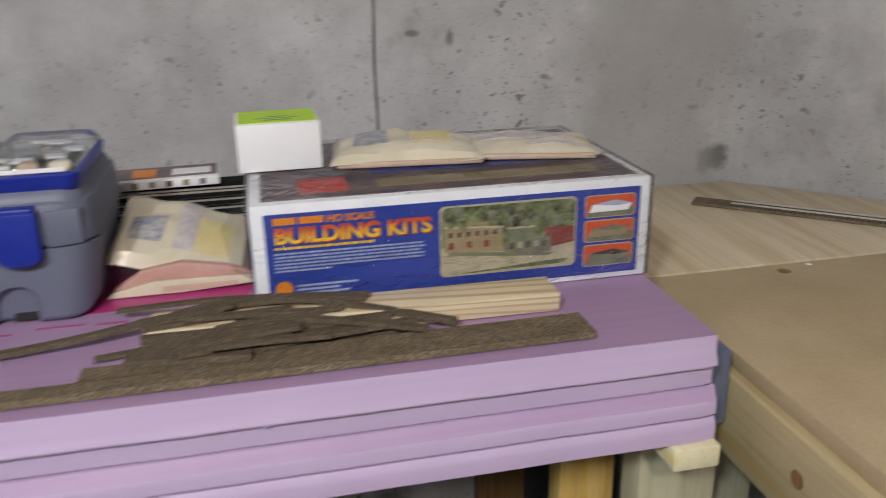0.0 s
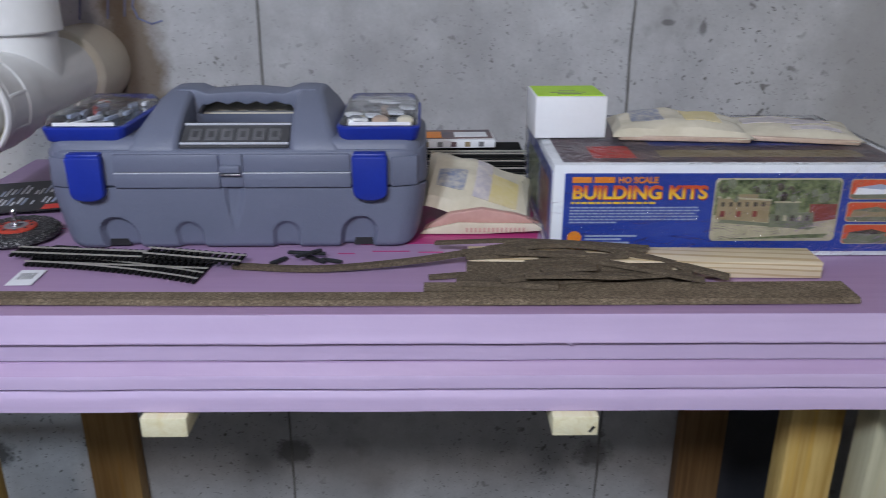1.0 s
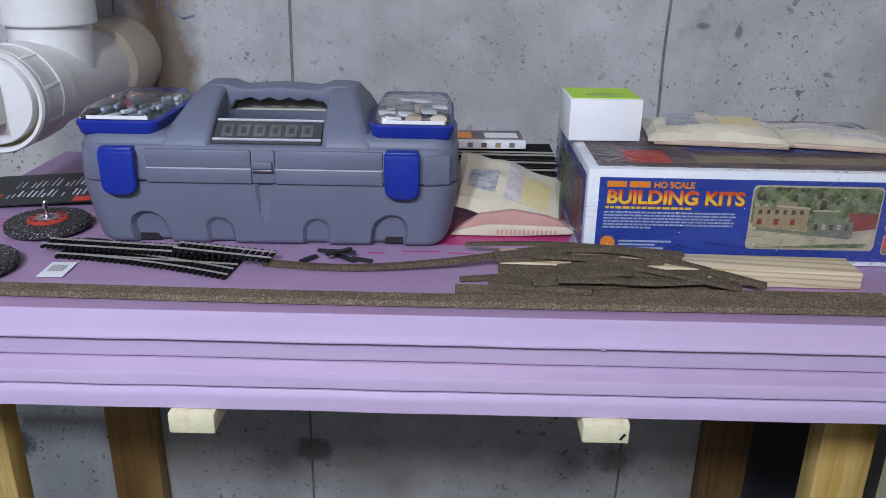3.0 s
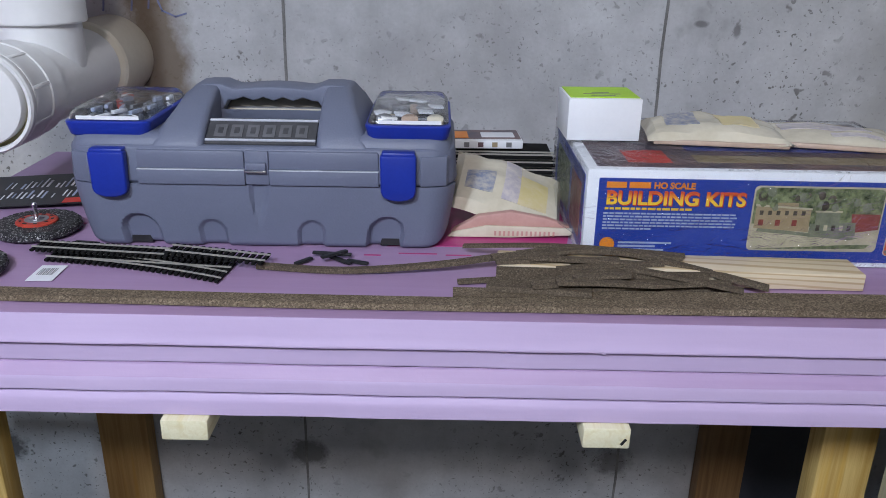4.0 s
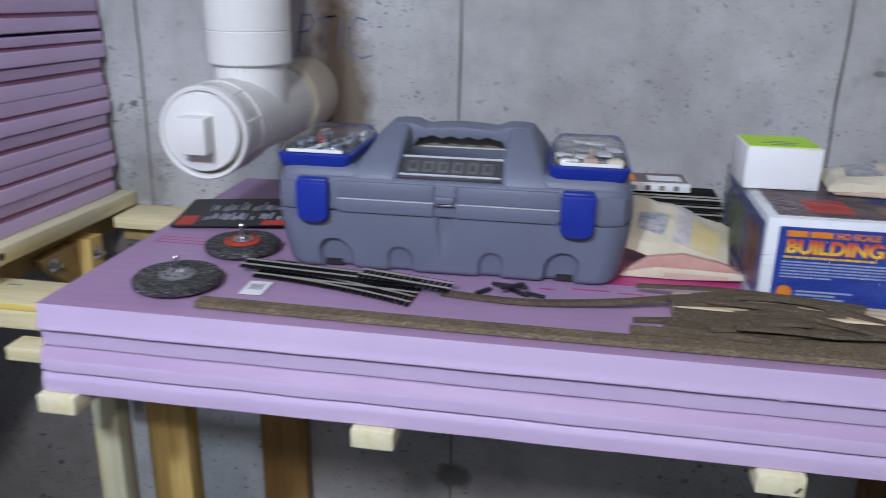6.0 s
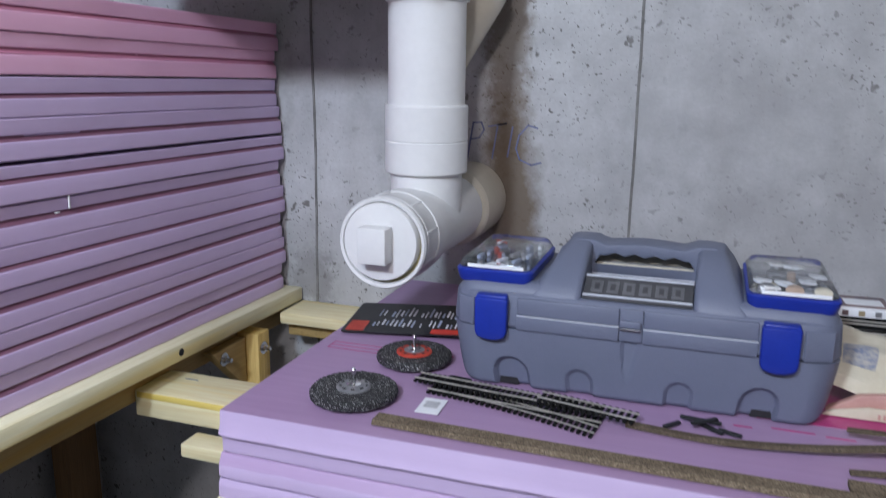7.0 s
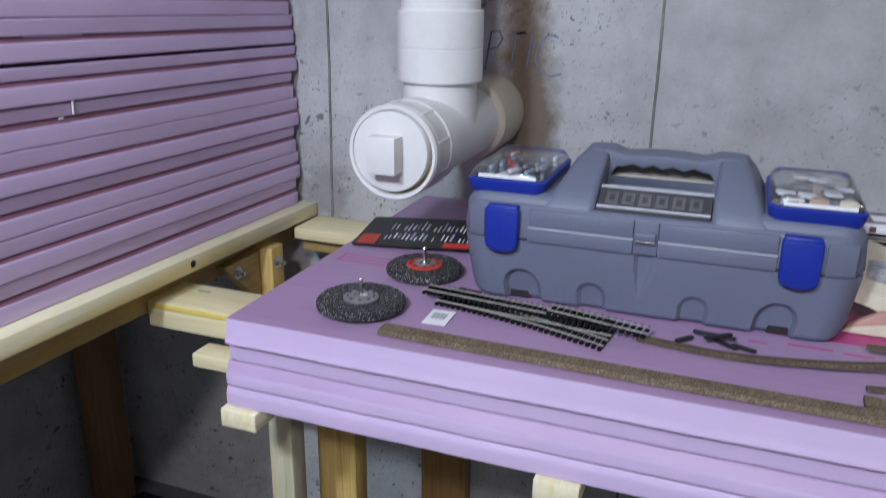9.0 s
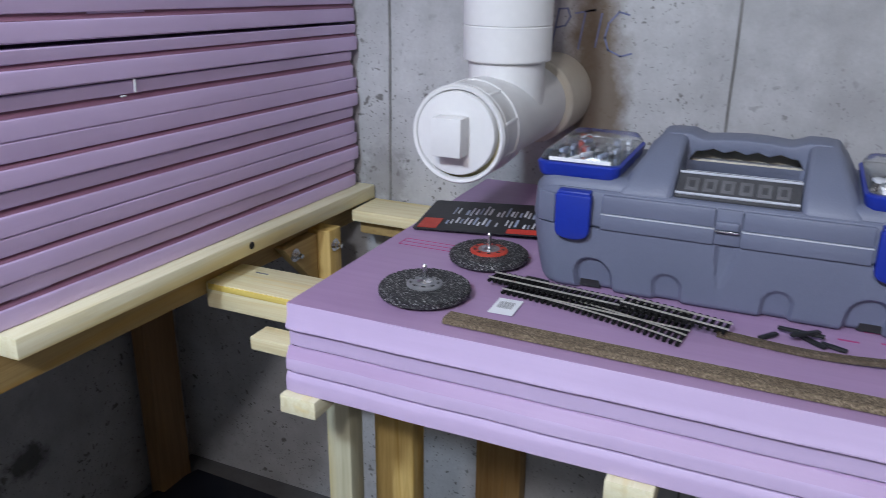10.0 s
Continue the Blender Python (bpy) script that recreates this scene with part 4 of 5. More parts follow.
lid = part("lid", tapered(-0.2240, 0.2240, -0.001, 0.203, SEAM + 0.0006, 0.1205, 0.034, 0.0, 0.006, 0.003), M_GREY, case)
for x0, x1 in ((-0.2195, -0.066), (0.066, 0.2195)):
    part("lid_shoulder", tapered(x0, x1, 0.003, 0.197, 0.108, 0.1325, 0.022, 0.0, 0.010, 0.007), M_GREY, lid)
for x0, x1 in ((-0.1375, -0.0165), (0.0110, 0.1345)):
    part("lip", box(x0, x1, -0.0036, 0.006, SEAM + 0.0010, 0.0946, 0.0008), M_GREY, lid)
    # Thin pale strip: the highlight along the lip, put in as colour.
    part("worn_edge", box(x0, x1, -0.0041, 0.002, 0.0942, 0.0951, 0.0002), M_EDGE_GLEAM, lid, "pale strip painted as the shine on the lip edge")
    part("upper_lip", box(x0, x1, -0.0022, 0.008, 0.0952, 0.1165, 0.0024), M_GREY, lid)
for x0, x1 in ((-0.2130, -0.1905), (0.1815, 0.2130)):
    wing = box(x0, x1, -0.0022, 0.020, SEAM + 0.0010, 0.1125, 0.0020)
    for v in wing.verts:
        e = min(0.99, max(0.0, abs(v.co.x) - 0.1915) / 0.031)
        v.co.y += 0.031 * (1 - math.sqrt(1 - e * e))
    part("corner_lip", wing, M_GREY, lid)
part("padlock_tab", box(-0.0160, 0.0105, -0.0016, 0.004, SEAM + 0.001, 0.1165, 0.0012), M_GREY, lid)
part("padlock_tab", box(-0.0155, 0.0085, -0.0068, 0.002, 0.0950, 0.1040, 0.0020), M_GREY, lid)
part("padlock_loop", box(-0.0155, 0.0085, -0.0072, -0.0030, 0.0925, 0.0948, 0.0008), M_CHROME, case, "bright metal loop")
for lx in (-0.1680, 0.1570):
    lo_ = [(lx - 0.0205, 0.1160), (lx + 0.0205, 0.1160), (lx + 0.0200, 0.074)]
    lo_ += [(lx + 0.0195 * math.cos(a), 0.071 - 0.0085 * math.sin(a)) for a in (0.25, 0.6, 1.0, 1.3, 1.57, 1.84, 2.14, 2.54, 2.89)]
    lo_ += [(lx - 0.0200, 0.074)]
    la = prism(lo_, -0.0115, 0.001, "xz", b=0.0032, seg=3)
    latch = part("latch", la, M_BLUE, case, "glossy blue latch")
    part("latch_hinge", box(lx - 0.0190, lx + 0.0190, -0.0095, 0.006, 0.1135, 0.1190, 0.0025), M_BLUE, latch)
# handle bridge over a sunken deck
half_out = [(0.046, 0.1680), (0.054, 0.1705), (0.062, 0.1740), (0.082, 0.1740), (0.091, 0.1720), (0.097, 0.1660), (0.100, 0.150), (0.104, 0.118)]
outer = [(-x, z_) for x, z_ in half_out[::-1]] + [(-0.022, 0.1702), (0.0, 0.1712), (0.022, 0.1702)] + half_out
inner = [(-0.062, 0.117), (0.062, 0.117), (0.0605, 0.145), (0.054, 0.1545)]
for k in range(17):
    inner.append((0.048 - k * 0.006, 0.1562 - 0.0020 * math.cos(k * math.pi / 2)))
inner += [(-0.054, 0.1545), (-0.0605, 0.145)]
hb = prism(outer, 0.096, 0.146, "xz", hole=inner, b=0.0)
bev(hb, 0.0075, 3, 40)
bridge = part("handle", hb, M_GREY, case)
for sd in (-1, 1):
    pr = [(0.002, 0.112), (0.006, 0.124), (0.020, 0.139), (0.050, 0.157), (0.082, 0.1695), (0.102, 0.1735), (0.148, 0.1735), (0.170, 0.157), (0.190, 0.120)]
    ck = prism(pr, sd * 0.0635, sd * 0.130, "yz", b=0.0)
    for v in ck.verts:
        if abs(v.co.x) > 0.1:
            f = max(0.0, (v.co.z - 0.118) / 0.052)
            v.co.x = sd * (0.129 - 0.033 * min(1.0, f) ** 0.7)
    bmesh.ops.recalc_face_normals(ck, faces=ck.faces)
    bev(ck, 0.008, 4, 25)
    part("cheek", ck, M_GREY, bridge)
PLATE = pose(0, 0.010, 0.1210, -60, 0, 0)
plate = part("name_plate", turn(box(-0.0625, 0.0625, -0.002, 0.002, 0, 0.042, 0.001), PLATE), M_PLATE, case, "smoky metal-look plate with raised bars")
for k in range(6):
    part("raised_bar", turn(box(-0.054 + k * 0.0185, -0.040 + k * 0.0185, -0.0032, -0.0018, 0.010, 0.030, 0.0006), PLATE), M_PLATE_BAR, plate)
    part("raised_bar", turn(box(-0.050 + k * 0.0185, -0.044 + k * 0.0185, -0.0037, -0.0030, 0.015, 0.025, 0.0003), PLATE), M_PLATE, plate)
# Plate edges take their white gloss from the pale colour.
part("plate_edge", turn(box(-0.0625, 0.0625, -0.0038, -0.001, 0.0035, 0.0062, 0.0006), PLATE), M_EDGE_GLEAM, plate, "plate edge with its gloss painted pale")
part("plate_edge", turn(box(-0.0625, 0.0625, -0.0034, -0.001, 0.0365, 0.0395, 0.0006), PLATE), M_EDGE_GLEAM, plate)
part("deck_gap", box(-0.0625, 0.0625, 0.048, 0.090, 0.1190, 0.1225, 0.0005), M_PLATE, case)
REAR = pose(0, 0.090, 0.1270, -66, 0, 0)
rear_plate = part("rear_plate", turn(box(-0.0625, 0.0625, -0.002, 0.002, 0, 0.062, 0.001), REAR), M_PVC_OLD, case, "pale metal-look rear plate")
part("rear_plate_edge", turn(box(-0.0625, 0.0625, -0.0036, -0.001, 0.0, 0.006, 0.0008), REAR), M_EDGE_GLEAM, rear_plate)
part("rear_plate_edge", turn(box(-0.0625, 0.0625, -0.0030, -0.001, 0.030, 0.033, 0.0006), REAR), M_HUBGREY, rear_plate)
rt = random.Random(21)
for s, x0, x1 in ((-1, -0.2205, -0.1225), (1, 0.1175, 0.2165)):
    tray = part("tray", tapered(x0, x1, 0.009, 0.172, 0.1275, 0.1450, 0.012, 0.004, 0.003), M_BLUE, case, "blue accessory tray")
    well = part("clear_lid", tapered(x0 + 0.002, x1 - 0.002, 0.011, 0.170, 0.1455, 0.1580, 0.012, 0.0, 0.004, 0.007), M_LID, tray, "clear plastic tray lid")
    well.visible_shadow = False
    for k in range(22):
        px, py = rt.uniform(x0 + 0.016, x1 - 0.016), rt.uniform(0.022, 0.156)
        if s < 0:
            if k % 6 == 0:
                bit = lathe([(0, 0), (0.004, 0), (0.004, 0.004), (0, 0.004)], 12, pose(px, py, 0.1454, 10, 5, 0))
                mt = M_REDHUB
            else:
                bit = turn(box(-0.013, 0.013, -0.0024, 0.0024, 0, 0.0045, 0.001), pose(px, py, 0.1456, 0, 4, 90 + rt.uniform(-14, 14)))
                mt = (M_CARD, M_HUBGREY, M_PALE_INK)[k % 3]
        else:
            if k < 7:
                rr = 0.0095 if k < 3 else 0.005
                bit = lathe([(0, 0), (rr, 0), (rr, 0.005), (rr * 0.3, 0.006), (0, 0.006)], 18, pose((x0 + 0.022 + 0.029 * k) if k < 3 else px, 0.03 if k < 3 else py, 0.1454, 24 if k < 3 else 8, 0, 0))
                mt = (M_HUBGREY, M_BAGSEAM, M_KRAFT)[k % 3]
            else:
                bit = turn(box(-0.009, 0.009, -0.006, 0.006, 0, 0.003, 0.0008), pose(px, py, 0.1456 + 0.0002 * k, 3, 4, rt.uniform(-25, 25)))
                mt = (M_CARD, M_CARD, M_PVC, M_HUBGREY)[k % 4]
        part("bit", bit, mt, tray)
    for k in range(5):
        part("divider", box(x0 + 0.004, x1 - 0.004, 0.03 + 0.027 * k, 0.0308 + 0.027 * k, 0.1452, 0.1555), M_LID, tray)
    part("rim_mark", box(x0 + 0.016, x1 - 0.012, 0.0125, 0.0135, 0.1465, 0.1505), M_CARD, tray, "white printed strip")

# ---- building kit carton ----
KW, KD, KH = 0.413, 0.265, 0.1105
kit = thing("kit_carton", "white and blue carton of model building kits in shrink film", "carton", pose(0.3665, 0.757, TOP + 0.0005, 0, 0, 0))
part("carton_body", box(0, KW, 0, KD, 0, KH, 0.0015), M_CARD, kit)
face = part("front_print", prism(round_loop(0.0130, KW - 0.0110, 0.0065, KH - 0.0095, 0.0015), -0.0008, 0.001, "xz"), M_PRINT_BLUE, kit, "blue printed front panel")
wide = Matrix.Diagonal((1.10, 1.06, 1, 1))
letters("title", "BUILDING KITS", 0.0208, M_TITLE, face, pose(0.0215, -0.0018, 0.0715, 90, 0, 0) @ wide, 0.0006, "yellow and red block letters")
letters("title_shadow", "BUILDING KITS", 0.0208, M_RED, face, pose(0.0226, -0.0011, 0.0704, 90, 0, 0) @ wide, 0.0008)
letters("small_title", "HO SCALE", 0.0098, M_ORANGE, face, pose(0.0735, -0.0012, 0.0900, 90, 0, 0), 0.0004)
part("name_bar", box(0.0215, 0.0435, -0.0013, 0, 0.0900, 0.0970), M_ORANGE, face)
part("name_bar", box(0.0465, 0.0700, -0.0013, 0, 0.0900, 0.0970), M_ORANGE, face)
rl = random.Random(31)
x = 0.0215
while x < 0.118:
    w = rl.uniform(0.004, 0.010)
    part("text_line", box(x, x + w, -0.0013, 0, 0.0648, 0.0674), M_YELLOW, face)
    x += w + 0.0014
for k in range(6):
    x, end_x = 0.0205, (0.168, 0.170, 0.166, 0.169, 0.168, 0.075)[k]
    while x < end_x:
        w = min(rl.uniform(0.003, 0.009), end_x - x)
        part("text_line", box(x, x + w, -0.0012, 0, 0.0596 - 0.0036 * k, 0.0614 - 0.0036 * k), M_PALE_INK, face)
        x += w + 0.0011
part("seal", lathe([(0, 0), (0.0085, 0), (0.0085, 0.001), (0, 0.001)], 18, pose(0.0275, -0.0003, 0.0235, 90, 0, 0)), M_ORANGE, face)
for k, w in enumerate((0.052, 0.042, 0.06)):
    part("text_line", box(0.040, 0.040 + w, -0.0012, 0, 0.0165 + 0.0042 * k, 0.0187 + 0.0042 * k), M_PALE_INK, face)
photo = part("photo_border", prism(round_loop(0.171, 0.335, 0.013, 0.089, 0.006), -0.0012, 0.0, "xz"), M_SAND_PIC, face, "cream bordered scene of model buildings")
part("photo_road", prism(round_loop(0.173, 0.333, 0.015, 0.045, 0.003), -0.0015, 0, "xz"), M_SAND_PIC, photo)
part("photo_trees", prism([(0.173, 0.045), (0.333, 0.040), (0.333, 0.084), (0.328, 0.087), (0.178, 0.087), (0.173, 0.083)], -0.0016, 0, "xz"), M_GREEN_PIC, photo)
part("photo_grass", prism([(0.180, 0.015), (0.320, 0.017), (0.326, 0.022), (0.29, 0.021), (0.24, 0.018)], -0.0017, 0, "xz"), M_GREEN_PIC, photo)
part("photo_house", prism([(0.176, 0.040), (0.245, 0.036), (0.245, 0.062), (0.228, 0.064), (0.228, 0.070), (0.202, 0.070), (0.202, 0.066), (0.176, 0.066)], -0.0018, 0, "xz"), M_TAN_PIC, photo)
part("photo_mill", prism([(0.246, 0.030), (0.305, 0.032), (0.303, 0.048), (0.282, 0.048), (0.282, 0.060), (0.252, 0.060), (0.252, 0.046), (0.246, 0.046)], -0.0019, 0, "xz"), M_OLIVE_PIC, photo)
part("photo_barn", prism([(0.300, 0.036), (0.332, 0.040), (0.332, 0.058), (0.296, 0.058)], -0.00185, 0, "xz"), M_MAROON_PIC, photo)
rp = random.Random(12)
for k in range(26):
    cx_, cz_ = rp.uniform(0.178, 0.328), rp.uniform(0.064, 0.082)
    r_ = rp.uniform(0.003, 0.007)
    part("photo_tree", lathe([(0, 0), (r_, 0), (r_ * 0.7, 0.0006), (0, 0.0006)], 9, pose(cx_, -0.00165 - 0.00002 * k, cz_, 90, 0, 0)), (M_GREEN_PIC, M_OLIVE_PIC, M_GREEN_PIC, M_SKETCH)[k % 4], photo)
for k in range(5):
    part("photo_window", box(0.254 + 0.0098 * k, 0.2585 + 0.0098 * k, -0.0022, 0, 0.038, 0.0445), (M_SKETCH, M_SAND_PIC)[k % 2], photo)
part("photo_roof", prism([(0.250, 0.0595), (0.284, 0.0595), (0.284, 0.0615), (0.250, 0.0615)], -0.0021, 0, "xz"), M_SAND_PIC, photo)
part("photo_roof", prism([(0.175, 0.0655), (0.246, 0.0620), (0.246, 0.0640), (0.175, 0.0680)], -0.0022, 0, "xz"), M_SAND_PIC, photo)
part("photo_shadow", prism([(0.180, 0.036), (0.300, 0.027), (0.310, 0.030), (0.246, 0.035), (0.182, 0.040)], -0.00175, 0, "xz"), M_OLIVE_PIC, photo)
for k in range(6):
    part("photo_window", box(0.181 + 0.0105 * k, 0.1855 + 0.0105 * k, -0.0021, 0, 0.0555, 0.0605), M_SKETCH, photo)
    if k % 2 == 0:
        part("photo_window", box(0.181 + 0.0105 * k, 0.187 + 0.0105 * k, -0.0021, 0, 0.043, 0.050), M_MAROON_PIC, photo)
for ob in [photo] + list(photo.children):
    for v in ob.data.vertices:
        v.co.x = 0.1850 + (v.co.x - 0.171) * 0.89
        v.co.z = 0.0195 + (v.co.z - 0.013) * 1.0
for k in range(3):
    z0 = 0.0155 + 0.0272 * k
    inset = part("inset_photo", prism(round_loop(0.3400, 0.3965, z0, z0 + 0.0245, 0.004), -0.0012, 0, "xz"), M_SAND_PIC, face, "small framed kit photo")
    part("inset_sky", prism(round_loop(0.3410, 0.3955, z0 + 0.001, z0 + 0.0235, 0.0035), -0.0014, 0, "xz"), M_ORANGE_RED, inset)
    part("inset_ground", prism([(0.3415, z0 + 0.004), (0.345, z0 + 0.0012), (0.392, z0 + 0.0012), (0.3950, z0 + 0.004), (0.3950, z0 + 0.0095), (0.3415, z0 + 0.0065)], -0.0016, 0, "xz"), M_OLIVE_PIC, inset)
    part("inset_model", prism([(0.345, z0 + 0.006), (0.388, z0 + 0.0065), (0.3925, z0 + 0.014), (0.374, z0 + 0.0185), (0.348, z0 + 0.0145)], -0.0018, 0, "xz"), (M_OLIVE_PIC, M_TAN_PIC, M_CARD)[k], inset)
    part("inset_roof", prism([(0.347, z0 + 0.0145), (0.374, z0 + 0.0185), (0.3925, z0 + 0.014), (0.376, z0 + 0.0120)], -0.0020, 0, "xz"), (M_SKETCH, M_OLIVE_PIC, M_PALE_INK)[k], inset)
top_p = part("top_print", box(0.012, KW - 0.010, 0.012, KD - 0.012, KH - 0.001, KH + 0.0006), M_PRINT_DARK, kit, "dark printed top panel")
part("top_logo", box(0.05, 0.10, 0.03, 0.085, KH, KH + 0.0010), M_RED, top_p)
part("top_stripe", box(0.13, 0.37, 0.035, 0.065, KH, KH + 0.0010), M_TAN_PIC, top_p)
part("top_stripe", box(0.13, 0.39, 0.09, 0.19, KH, KH + 0.0010), M_PRINT_BLUE, top_p)
end_p = part("end_print", prism(round_loop(0.012, KD - 0.012, 0.010, KH - 0.010, 0.002), -0.0008, 0.001, "yz"), M_PRINT_BLUE, kit, "blue printed end panel")
part("end_photo", prism(round_loop(0.03, 0.10, 0.020, 0.085, 0.003), -0.0014, 0, "yz"), M_MAROON_PIC, end_p)
part("end_photo", prism(round_loop(0.12, 0.23, 0.020, 0.085, 0.003), -0.0014, 0, "yz"), M_GREEN_PIC, end_p)
film_bm = box(-0.003, KW + 0.003, -0.0035, KD + 0.003, 0.001, KH + 0.0025, 0.003)
film_ob = part("shrink_film", film_bm, M_FILM, kit, "crinkled clear shrink film")
film_ob.visible_shadow = False
flap = prism([(0.0, 0.015), (-0.022, 0.03), (-0.03, 0.075), (-0.012, 0.100), (0.0, 0.104)], 0.05, 0.053, "xz")
fl = part("film_corner", flap, M_BAGFILM, kit, "loose puckered film corner")
fl.visible_shadow = False

KT = TOP + KH + 0.0035
white = thing("small_white_box", "small white cardboard box with a lime green label", "box", pose(0.358, 0.876, KT, 0, 0, 1.5))
part("carton", box(0, 0.0895, 0, 0.082, 0, 0.0515, 0.001), M_CARD, white)
lime = part("lime_label", box(0.003, 0.0875, 0.007, 0.0795, 0.0510, 0.0523), M_LIME, white, "lime green label")
for k, (a, b) in enumerate(((0.030, 0.060), (0.022, 0.068), (0.034, 0.056))):
    part("text_line", box(a, b, 0.018 + 0.010 * k, 0.0205 + 0.010 * k, 0.0518, 0.0527), M_OLIVE_PIC, lime)


def pillow(w, d, h, seed, nx=18, ny=12, droop=0.0, low=0.0):
    """A filled flat bag: seams all round, bulging in the middle."""
    own = bmesh.new()

    def up(u, v):
        e = max(0.0, math.sin(math.pi * u)) ** 0.36 * max(0.0, math.sin(math.pi * v)) ** 0.40
        return e

    tops, bots = [], []
    for j in range(ny + 1):
        rt_, rb_ = [], []
        for i in range(nx + 1):
            u, v = i / nx, j / ny
            n1 = noise.noise(Vector((u * 3.5, v * 3.5, seed)))
            n2 = noise.noise(Vector((u * 9, v * 9, seed + 4)))
            x = (u - 0.5) * w * (1 - 0.03 * math.sin(math.pi * v))
            y = (v - 0.5) * d * (1 - 0.05 * math.sin(math.pi * u))
            e = up(u, v)
            base = low + 0.003 * (1 + n1) * (1 - e)
            zt = base + 0.0012 + h * e * (0.88 + 0.30 * n1) + 0.0018 * n2 * e
            rt_.append(own.verts.new((x, y, zt)))
            edge = i in (0, nx) or j in (0, ny)
            rb_.append(rt_[-1] if edge else own.verts.new((x, y, low + 0.0003 * (1 - e))))
        tops.append(rt_)
        bots.append(rb_)
    for j in range(ny):
        for i in range(nx):
            own.faces.new((tops[j][i], tops[j][i + 1], tops[j + 1][i + 1], tops[j + 1][i]))
            q = [bots[j][i], bots[j + 1][i], bots[j + 1][i + 1], bots[j][i + 1]]
            own.faces.new(q)
    return own


def decal(bm_bag, x0, x1, y0, y1, lift, nx=8, ny=6):
    """A printed patch that follows the top of a bag."""
    tree = bmesh.new()
    me = bpy.data.meshes.new("tmp")
    bm_bag.to_mesh(me)
    tree.from_mesh(me)
    bpy.data.meshes.remove(me)
    from_bvh = BVHTree.FromBMesh(tree)
    own = bmesh.new()
    rows = []
    for j in range(ny + 1):
        row = []
        for i in range(nx + 1):
            x, y = x0 + (x1 - x0) * i / nx, y0 + (y1 - y0) * j / ny
            hit = from_bvh.ray_cast(Vector((x, y, 1)), Vector((0, 0, -1)))[0]
            row.append(own.verts.new((x, y, (hit.z if hit else 0.004) + lift)))
        rows.append(row)
    for j in range(ny):
        for i in range(nx):
            own.faces.new((rows[j][i], rows[j][i + 1], rows[j + 1][i + 1], rows[j + 1][i]))
    tree.free()
    got = bmesh.ops.extrude_face_region(own, geom=list(own.faces))
    bmesh.ops.translate(own, verts=[g for g in got["geom"] if isinstance(g, bmesh.types.BMVert)], vec=(0, 0, -0.0006))
    return own


def parts_bag(m, label, w, d, h, seed, marks, category="bag"):
    bag = thing("parts_bag", label, category, m, "cream parts bags")
    bm_ = pillow(w, d, h, seed)
    for x0, x1, y0, y1, mt in marks:
        part("printed_patch", decal(bm_, x0, x1, y0, y1, 0.0008), mt, bag)
    part("seam", box(-w * 0.46, w * 0.46, -d * 0.5 + 0.002, -d * 0.5 + 0.009, 0.0002, 0.0065, 0.002), M_BAGSEAM, bag, "tan folded seam")
    body = part("pouch", bm_, M_KRAFT, bag)
    return bag


M_YEL_PALE = mottled("pale_yellow_ink", (0.66, 0.55, 0.22), (0.72, 0.62, 0.38), 30, 0.4)
M_LILAC = mottled("lilac_print", (0.44, 0.40, 0.46), (0.70, 0.64, 0.58), 75, 0.4)
M_NAVY_FADE = mottled("faded_navy_print", (0.20, 0.23, 0.34), (0.50, 0.47, 0.42), 90, 0.4)
parts_bag(pose(0.548, 0.915, KT, 0, 0, -6), "cream paper and plastic parts bag lying on the carton", 0.175, 0.125, 0.025, 3,
          ((-0.062, -0.022, -0.03, 0.025, M_NAVY_FADE), (0.005, 0.050, -0.03, 0.03, M_YEL_PALE)))
parts_bag(pose(0.688, 0.905, KT, 0, 0, -12), "flat cream parts bag with lilac printing on the carton", 0.165, 0.12, 0.015, 8,
          ((-0.055, 0.05, -0.01, 0.035, M_LILAC), (0.0, 0.06, -0.035, -0.022, M_LILAC)))
# the leaning bag with its open pink end
lean = thing("parts_bag", "cream parts bag with an open pink end leaning on the carton", "bag", pose(0.291, 0.905, TOP + 0.001, 0, 0, 0), "cream parts bags")
lb = pillow(0.150, 0.135, 0.030, 13)
leanm = pose(-0.002, 0.004, 0.0285, 16, 0, -8) @ pose(0, 0, 0, 0, 17, 0)
pa = decal(lb, -0.058, -0.022, -0.035, 0.005, 0.0008)
pb = decal(lb, 0.012, 0.05, -0.04, 0.02, 0.0008)
pc = decal(lb, -0.01, 0.012, -0.04, 0.05, 0.0008)
part("printed_patch", turn(pa, leanm), M_NAVY_FADE, lean)
part("printed_patch", turn(pb, leanm), M_YEL_PALE, lean)
part("printed_patch", turn(pc, leanm), M_LILAC, lean)
part("pouch", turn(lb, leanm), M_KRAFT, lean)
mouth = [(-0.074, 0.002), (-0.03, 0.0), (0.03, 0.0), (0.07, 0.006), (0.074, 0.014), (0.045, 0.024), (0.0, 0.032), (-0.04, 0.026), (-0.07, 0.008)]
part("open_end", prism(mouth, -0.068, -0.056, "xz", b=0.003), M_PINKBAG, lean, "pink folded bag end")
part("lower_flap", prism([(-0.078, 0.0), (0.0, 0.0), (0.074, 0.004), (0.078, 0.013), (0.03, 0.014), (-0.03, 0.015), (-0.072, 0.006)], -0.0735, -0.0685, "xz", b=0.0015), M_KRAFT, lean)
for k in range(14):
    part("text_line", box(-0.02 + 0.0055 * k, -0.0175 + 0.0055 * k, -0.0742, -0.073, 0.003, 0.009), M_PINKBAG, lean)
